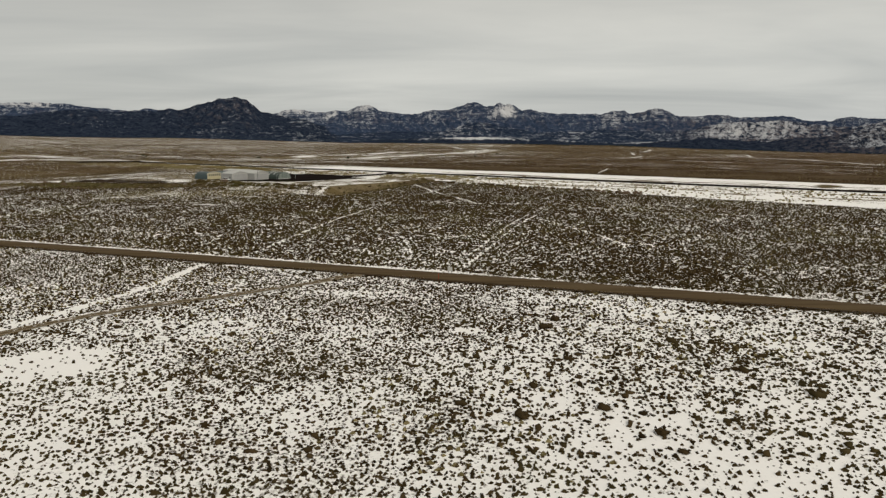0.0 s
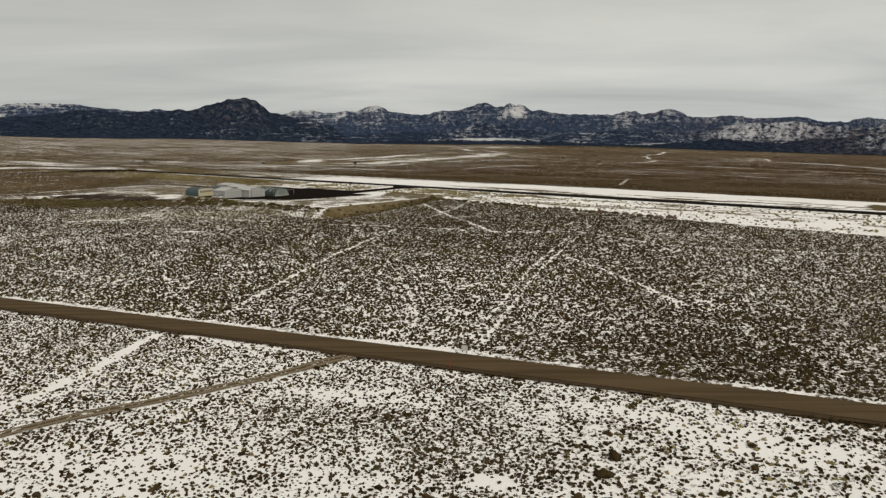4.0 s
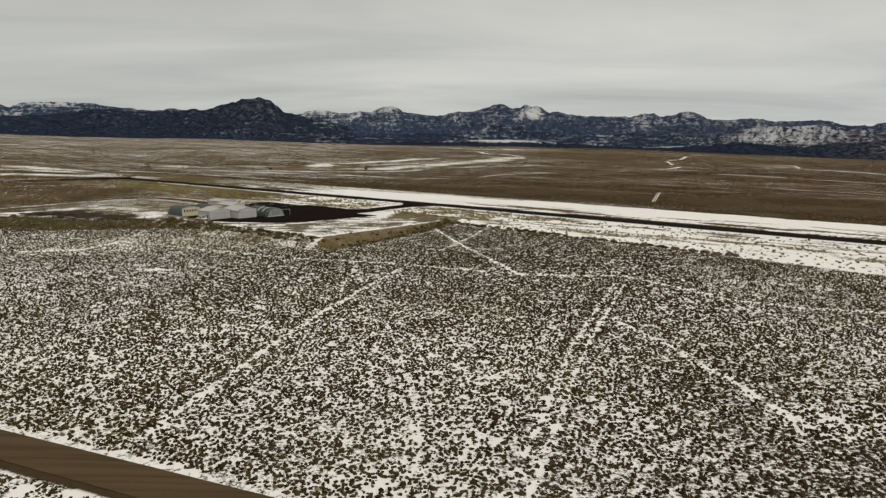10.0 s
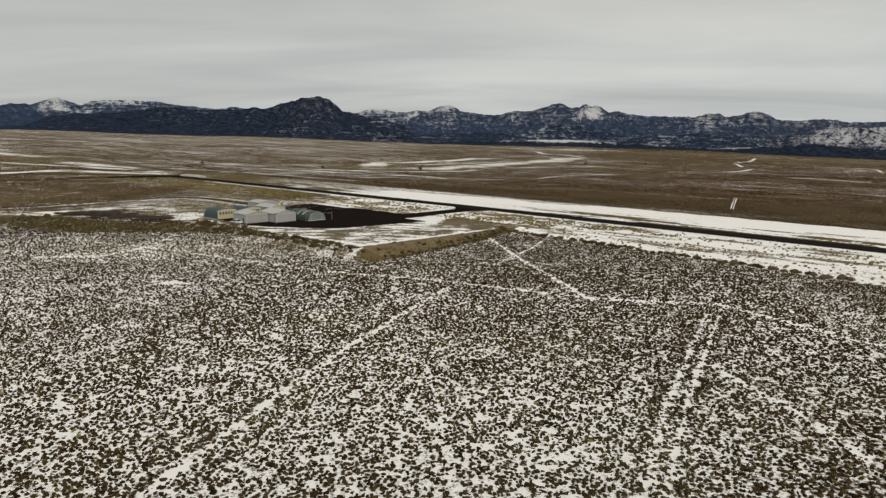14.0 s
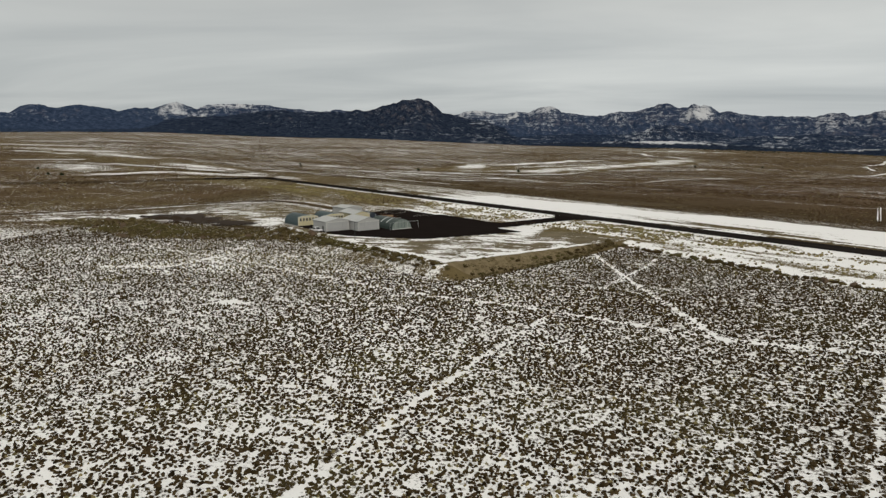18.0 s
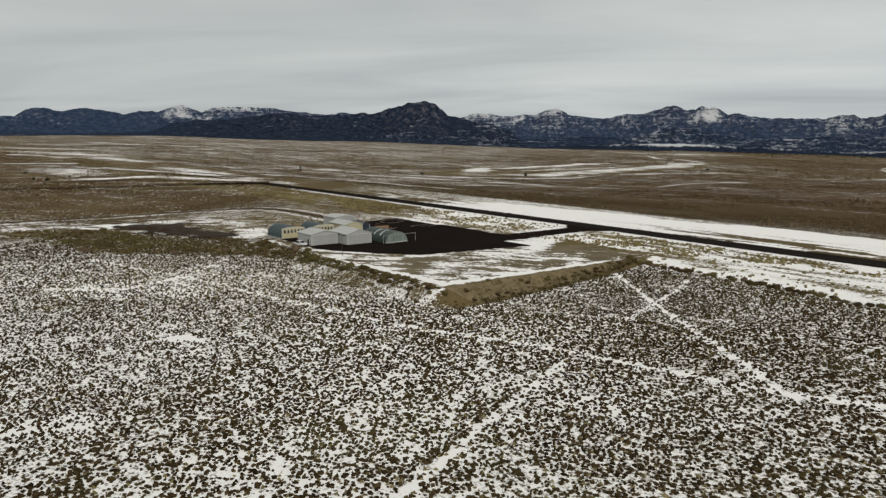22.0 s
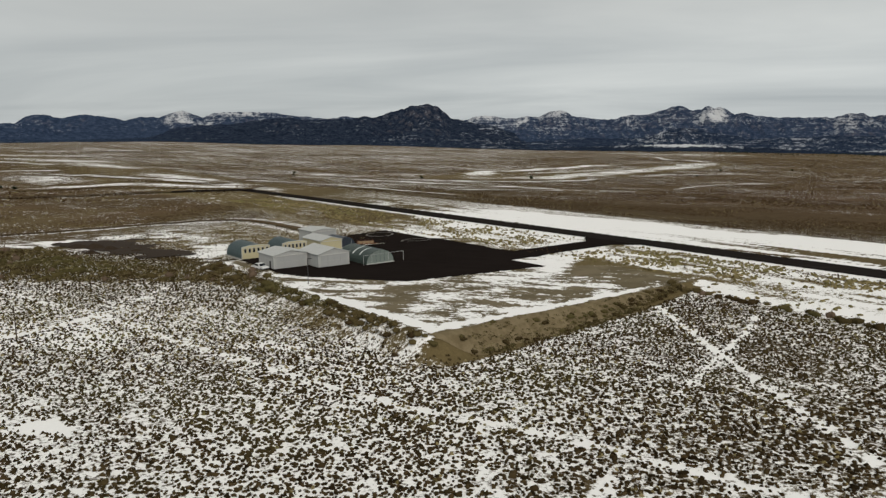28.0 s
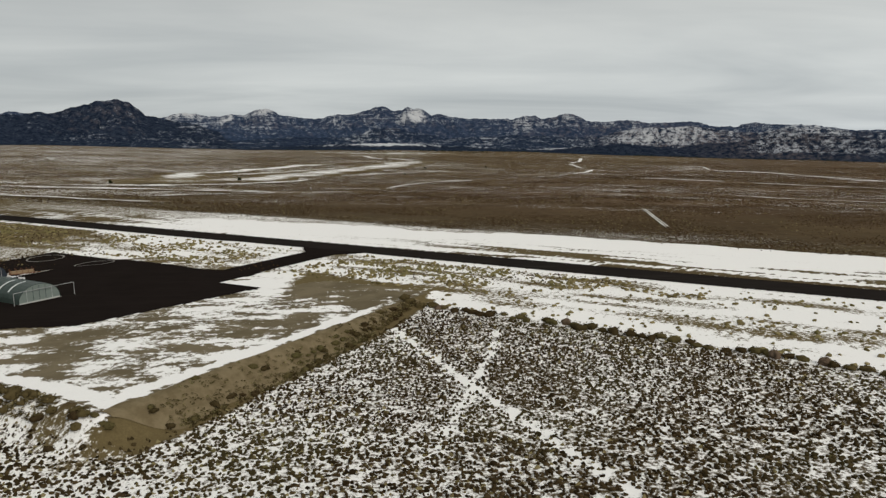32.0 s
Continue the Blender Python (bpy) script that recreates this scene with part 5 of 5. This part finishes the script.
def together(*pieces):
    V, F, at = [], [], 0
    for v, f in pieces:
        V.append(v)
        F.append(f + at)
        at += len(v)
    return np.concatenate(V), np.concatenate(F)


def scatter(x0, x1, y0, y1, gap, keep, rng):
    gx, gy = np.meshgrid(np.arange(x0, x1, gap), np.arange(y0, y1, gap))
    gx = gx.ravel() + rng.uniform(-0.5, 0.5, gx.size) * gap
    gy = gy.ravel() + rng.uniform(-0.5, 0.5, gy.size) * gap
    k = keep(gx, gy)
    return gx[k], gy[k]


rng = np.random.default_rng(7)


def clear_of(x, y):
    """Where brush may stand: off roads, paving, the fill and its slope."""
    u, v = to_uv(x, y)
    q = np.abs(road_off(x, y)[0])
    ok = (q > ROAD_W + 1.0 + 1.2 * vnoise(x / 4, y / 4, 5)) & ~((v > 377) & (v < 396))
    ok &= ~((pad_out(u, v) < 5.0 - 1.2 * (v < 256)) & (v < 339) & (u > -450))
    d, _ = to_line(x, y, TRACK)
    ok &= d > 1.5
    d, _ = to_line(x, y, ACCESS)
    return ok & (d > 2.6)


def field(x, y):
    u, v = to_uv(x, y)
    ok = clear_of(x, y) & (v < 328.5 - 0.07 * np.maximum(u + 215, 0)) & (x > -0.95 * (y - 10) - 12) & (x < 0.72 * (y - 10) + 8)
    s, _ = snow_cover(x, y)
    chance = np.where(s > 0.87, 0.15, np.where(s > 0.81, 0.6, 1.0))
    thin = 1.0 - 0.9 * (fbm(x / 10, y / 16, 4, 23) - 0.47) * step(172, 160, y + 0.39 * x) + 0.4 * (fbm(x / 16, y / 16, 3, 121) - 0.40)
    thin = thin - 0.18 * step(-100, -140, x) - 0.12 * step(168, 150, y) - 0.22 * step(160, 130, y) * step(-10, 12, x - 0.1 * y) + 0.10 * step(170, 185, y) * step(300, 270, y)
    open_snow = step(-4, 4, x - np.interp(y, [60, 90, 100, 110, 125, 150], [6, 2, 1, 4, 11, 15])) * step(168, 158, y + 0.378 * x)
    thin = thin - 0.12 * open_snow - 0.50 * np.exp(-(((x + 112) / 46) ** 2 + ((y - 362) / 24) ** 2)) - 0.08 * step(205, 260, y)
    for w, _, pts in PATHS:
        d, _ = to_line(x, y, pts)
        chance = np.where(d < w * (0.45 + 0.6 * vnoise(x / 3, y / 3, 78)), chance * (0.15 if w > 1.3 else 0.22), chance)
    return ok & (rng.uniform(0, 1, x.shape) < chance * np.clip(thin, 0.25, 1.0))


def clumped(x, y):
    """Brush grows in joined, winding clumps with snow lying between them."""
    a, b = 0.8 * x + 0.6 * y, 0.8 * y - 0.6 * x
    wind = 0.58 * vnoise(a / 1.05, b / 0.88, 301) + 0.42 * vnoise(x / 0.58 + 7, y / 0.58, 302)
    return wind > 0.385 + 0.08 * (vnoise(x / 7, y / 7, 303) - 0.5)


fx, fy = scatter(-232, 170, 52, 435, 0.62, lambda x, y: clumped(x, y) & field(x, y), rng)
near = (fx > -82) & (fx < 62) & (fy < 350) & (fy > 85)
groups = []
for k, sides, rings, sprays in ((near, 4, 2, 2), (~near, 4, 1, 2)):
    X, Y = fx[k], fy[k]
    size = rng.uniform(0.245, 0.42, X.size) * (1 + 0.10 * step(160, 125, Y) * step(-12, 14, X)) * np.where(rng.uniform(0, 1, X.size) < 0.04, np.where(Y < 168 - 0.39 * X, 1.7, 1.45), 1.0) * np.where(Y < 162 - 0.39 * X, 0.78, 1.0) * np.where(rng.uniform(0, 1, X.size) < 0.2, 0.6, 1.0)
    tall = size * rng.uniform(0.85, 1.3, X.size)
    Z = land(X, Y)
    groups.append(domes(X, Y, Z, size * (0.84 if rings == 2 else 0.94), tall * (0.82 if rings == 2 else 0.95), sides, rings, rng))
    groups.append(tufts(X, Y, Z, size, tall * 1.15, sprays, rng, 0.42))
fx, fy = scatter(-110, 110, 48, 196, 0.72, lambda x, y: field(x, y) & (y < 164 - 0.39 * x), rng)
small = rng.uniform(0.10, 0.24, fx.size)               # seedlings and grass tufts before the road
groups.append(domes(fx, fy, land(fx, fy), small, small * 0.9, 4, 1, rng))
groups.append(tufts(fx, fy, land(fx, fy), small * 1.2, small * 1.2, 3, rng, 0.45))
v, f = together(*groups)
sage = new("sagebrush", bulk("sagebrush", v, f, M_SAGE))
tagged(sage, "low grey-brown sagebrush scattered over the snow", "sagebrush", kind="stuff")


def golden(x, y):
    u, v = to_uv(x, y)
    zone = 0.80 * np.exp(-(((x + 110) / 48) ** 2 + ((y - 360) / 25) ** 2)) + 0.35 * np.exp(-(((x + 30) / 40) ** 2 + ((y - 335) / 14) ** 2))
    return clear_of(x, y) & (v < 328) & (rng.uniform(0, 1, x.shape) < zone + 0.30 * step(0.52, 0.66, fbm(x / 30, y / 30, 3, 125)))


X, Y = scatter(-200, 130, 80, 420, 1.15, golden, rng)
size = rng.uniform(0.22, 0.5, X.size)
v, f = together(domes(X, Y, land(X, Y), size * 0.8, size * 0.8, 5, 1, rng), tufts(X, Y, land(X, Y), size, size * 1.1, 4, rng, 0.45))
tagged(new("bunchgrass", bulk("bunchgrass", v, f, M_GOLD)), "straw-coloured dry bunchgrass between the sagebrush", "bunchgrass", kind="stuff")


def verge(x, y):
    u, v = to_uv(x, y)
    a = (v > 331 - 0.07 * np.maximum(u + 215, 0)) & (v < 376) & (u > -300) & (u < 60)
    b = (v > 341) & (v < 376) & (u > -560) & (u < -322)
    ok = clear_of(x, y) & (a | b)
    gold = step(-180, -215, u) * step(342, 350, v)
    dense = np.where(a, 0.05 + (0.10 + 0.60 * gold) * step(0.44, 0.60, fbm(u / 12, v / 7, 3, 131)), 0.06 + 0.50 * step(0.44, 0.58, fbm(u / 14, v / 6, 3, 132)))
    return ok & (rng.uniform(0, 1, x.shape) < dense)


X, Y = scatter(-300, 240, 300, 730, 1.2, verge, rng)
size = rng.uniform(0.30, 0.72, X.size)
Z, tall = land(X, Y), size * rng.uniform(0.75, 1.15, X.size)
v, f = together(domes(X, Y, Z, size * 0.85, tall * 0.9, 5, 2, rng), tufts(X, Y, Z, size, tall, 6, rng, 0.42))
tagged(new("rabbitbrush", bulk("rabbitbrush", v, f, M_GOLD)), "golden dry rabbitbrush clumps on snow beside the runway", "rabbitbrush", kind="stuff")


def plain_brush(x, y, start=0, reach=560, thin=0.75):
    u, v = to_uv(x, y)
    ok = clear_of(x, y) & ((v > 446) | ((v < 376) & ((x < -225) | (y > 430) | (x < -0.95 * (y - 10))) & (v > 60))) & (np.hypot(x, y - 150) < reach) & (np.hypot(x, y - 150) >= start) & (np.abs(np.arctan2(x + 15, y - 150)) < 0.95)
    s, _ = snow_cover(x, y)
    r = np.hypot(x, y - 150)
    return ok & (rng.uniform(0, 1, x.shape) < np.where(s > 0.7, 0.15, 0.8) * step(0.35, 0.6, fbm(x / 30, y / 30, 4, 137)) * (1 - thin * step(350, 900, r)))


X, Y = scatter(-620, 460, 340, 880, 1.45, plain_brush, rng)
size = rng.uniform(0.18, 0.46, X.size)
bx, by = scatter(-1100, 1100, 300, 1350, 3.0, lambda x, y: plain_brush(x, y, 560, 1180, 0.0), rng)
cx, cy = scatter(-1900, 1900, 600, 2350, 8.0, lambda x, y: plain_brush(x, y, 1180, 2200, 0.0), rng)
X, Y = np.concatenate([X, bx, cx]), np.concatenate([Y, by, cy])
size = np.concatenate([size, rng.uniform(0.35, 0.85, bx.size), rng.uniform(0.7, 1.6, cx.size)])
pale = rng.uniform(0, 1, X.size) < 0.08 + 0.12 * step(-60, -260, X)
for k, name, mat, label in ((~pale, "plain_sagebrush", M_PLAINSAGE, "brown sagebrush covering the plain past the runway"), (pale, "plain_bunchgrass", M_GOLD, "pale dry bunchgrass among the sagebrush of the plain")):
    v, f = domes(X[k], Y[k], land(X[k], Y[k]), size[k] * 0.9, size[k], 4, 1, rng)
    tagged(new(name, bulk(name, v, f, mat)), label, "sagebrush" if mat is M_PLAINSAGE else "bunchgrass", kind="stuff")

# far woodland of junipers at the mountains' foot
n = 2600
a = np.radians(np.where(rng.uniform(0, 1, n) < 0.75, rng.uniform(-6, 50, n), rng.uniform(-60, -6, n)))
r = 4110 - np.abs(rng.normal(0, 1, n)) * np.where(np.degrees(a) > -6, 420, 130)
X, Y = r * np.sin(a), 150 + r * np.cos(a)
clump = fbm(X / 160, Y / 160, 3, 141) > 0.47
X, Y = X[clump], Y[clump]
size = rng.uniform(2.4, 4.4, X.size)
v, f = tufts(X, Y, land(X, Y), size, size * 1.6, 8, rng, 0.7)
tagged(new("juniper_woodland", bulk("juniper_woodland", v, f, M_JUNIPER)), "dark scattered junipers below the mountains", "woodland", kind="stuff")

# single junipers out on the plain
crowns = []
for i in range(3):
    one = np.zeros(1)
    v, f = tufts(one, one, one + 1.0, one + 2.3, one + 3.6, 420, rng, 0.34)
    crowns.append(bulk("crown", v, f, M_JUNIPER))
trunk_me = tube("trunk", (0, 0, -0.4), (0.15, 0.1, 2.6), 0.24, 0.10, M_TRUNK, 8)
limb_me = tube("limb", (0.05, 0.0, 1.0), (1.1, 0.5, 2.4), 0.09, 0.04, M_TRUNK, 6)
for i, (x, y, s) in enumerate(((-471, 655, 1.0), (-492, 662, 0.8), (-426, 1005, 1.1), (-265, 1000, 0.9), (-148, 1050, 1.3), (-254, 968, 1.0), (-398, 950, 0.9), (90, 1417, 1.2), (-560, 720, 0.9), (40, 1180, 1.0), (210, 1520, 1.2))):
    t = thing("juniper_tree", pose(x, y, float(land(x, y)), 0, 0, 70 * i) @ Matrix.Scale(s * 0.68, 4), "dark green juniper standing alone on the plain", "tree", "junipers on the plain")
    part("trunk", trunk_me, t)
    part("limb", limb_me, t)
    part("crown", crowns[i % 3], t)

# larger shrubs along the fill, one by one
kinds = []
for mat, sprays, flatness in ((M_SHRUB, 90, 0.85), (M_SHRUB, 110, 0.75), (M_SAGE, 90, 0.85), (M_BARE, 70, 1.1), (M_GOLD, 80, 0.8)):
    for i in range(2):
        one = np.zeros(1)
        v, f = together(domes(one, one, one, one + 0.72, one + flatness * 0.8, 9, 2, rng), tufts(one, one, one, one + 0.95, one + flatness, sprays * 2, rng, 0.22))
        kinds.append(bulk("shrub", v, f, mat))


def shrub(x, y, s, which, label, group):
    ob = new("shrub", kinds[which])
    ob.matrix_world = pose(x, y, float(land(x, y)) + (0.05 if group == "shrubs on the slope" else -0.03), 0, 0, rng.uniform(0, 360)) @ Matrix.Diagonal((s * rng.uniform(0.85, 1.2), s, s * rng.uniform(0.75, 1.1), 1))
    tagged(ob, label, "shrub", group)


for i in range(78):                                # the dense hedge of brush down the fill's west side
    t = rng.uniform(0, 1)
    u, v = -352 + 97 * t, PAD_V - 0.7 - rng.uniform(0, 2.8)
    shrub(*xy(u, v), rng.uniform(0.9, 1.5), int(rng.choice([0, 1, 2, 3, 4], p=[0.3, 0.26, 0.16, 0.14, 0.14])), "olive-brown shrub on the slope of the fill", "shrubs along the fill")
belt = 0
while belt < 62:                                   # rough ground west of the hangars
    x, y = rng.uniform(-256, -104), rng.uniform(380, 442)
    if float(scrub_in(np.array(x), np.array(y))) < 0.08:
        continue
    belt += 1
    shrub(x, y, rng.uniform(0.9, 2.0), int(rng.choice([0, 1, 2, 6, 7, 4], p=[0.3, 0.25, 0.15, 0.12, 0.1, 0.08])), "tangled brown shrub below the hangar yard", "shrubs below the yard")
for i in range(56):                                 # foot of the bare slope
    v = rng.uniform(260, 331)
    k = 1 - 0.6 * float(step(300, 334, np.array(v)))
    u = PAD_U + (5.6 - abs(rng.normal(0, 1.9))) * k + 0.3
    shrub(*xy(u, v), rng.uniform(0.55, 1.1), int(rng.choice([0, 2, 4, 5])), "brown shrub at the foot of the earth slope", "shrubs on the slope")
for i in range(60):                                 # the row beyond the slope, along the strip's edge
    u = -254 + 128 * (i + rng.uniform(-0.4, 0.4)) / 60
    shrub(*xy(u, 330.0 - 0.07 * max(0, u + 215) + rng.uniform(-1.4, 1.4)), rng.uniform(1.05, 1.75), int(rng.choice([0, 2, 4, 5, 6])), "dark shrub in a row along the snowy strip", "row of shrubs")


for i in range(6):                                  # the corner of the fill
    shrub(*xy(PAD_U - 3.5 + rng.uniform(0, 6.5), PAD_V - 0.8 - rng.uniform(0, 5.5)), rng.uniform(0.6, 1.2), int(rng.choice([0, 2, 4, 5])), "brown shrub at the corner of the fill", "shrubs along the fill")


for i in range(34):                                 # old large sagebrush standing in the open snow before the road
    y = rng.uniform(84, 146)
    x = float(np.interp(y, [60, 90, 100, 110, 125, 150], [6, 2, 1, 4, 11, 15])) + rng.uniform(0, 1) ** 1.2 * (0.62 * y - 18)
    if y + 0.378 * x > 160:
        continue
    shrub(x, y, rng.uniform(0.45, 0.85), int(rng.choice([0, 4, 5, 5])), "large dark sagebrush standing alone in snow", "large sagebrush in the snow")
for x, y, r in ((17, 133, 1.1), (15, 129, 1.1), (16, 114, 0.9), (32, 122, 1.05), (8, 95, 1.05), (17, 97, 0.95), (42, 101, 1.0), (37, 109, 0.9)):
    shrub(x, y, r, 4, "large dark sagebrush standing alone in snow", "large sagebrush in the snow")

# low undergrowth between those shrubs
n = 500
t = rng.uniform(0, 1, n)
u, v = -353 + 90 * t, PAD_V - 0.4 - 3.2 * rng.uniform(0, 1, n)
n2 = 900
v2 = rng.uniform(262, 330, n2)
u2 = PAD_U + (5.8 - np.abs(rng.normal(0, 2.4, n2))) * (1 - 0.7 * step(300, 334, v2)) + 0.4
X, Y = xy(np.concatenate([u, u2]), np.concatenate([v, v2]))
bx, by = scatter(-262, -100, 376, 446, 1.25, lambda x, y: scrub_in(x, y) + 1.8 * (fbm(x / 5, y / 5, 3, 76) - 0.5) > 0.10, rng)
X, Y = np.concatenate([X, bx]), np.concatenate([Y, by])
size = np.concatenate([rng.uniform(0.4, 0.85, n), rng.uniform(0.25, 0.6, n2), rng.uniform(0.35, 0.95, bx.size)])
n = X.size
v, f = tufts(X, Y, land(X, Y) + 0.05, size, size * rng.uniform(0.7, 1.0, n), 22, rng, 0.42)
gold = rng.uniform(0, 1, len(f) // 22).repeat(22) < 0.38
for k, name, mat, label in ((~gold, "undergrowth", M_SHRUB, "matted olive-brown undergrowth on the slope of the fill"), (gold, "dry_undergrowth", M_GOLD, "pale dry grass tufts among the undergrowth")):
    tagged(new(name, bulk(name, v.reshape(-1, 3, 3)[k].reshape(-1, 3), np.arange(3 * k.sum()).reshape(-1, 3), mat)), label, "undergrowth", kind="stuff")
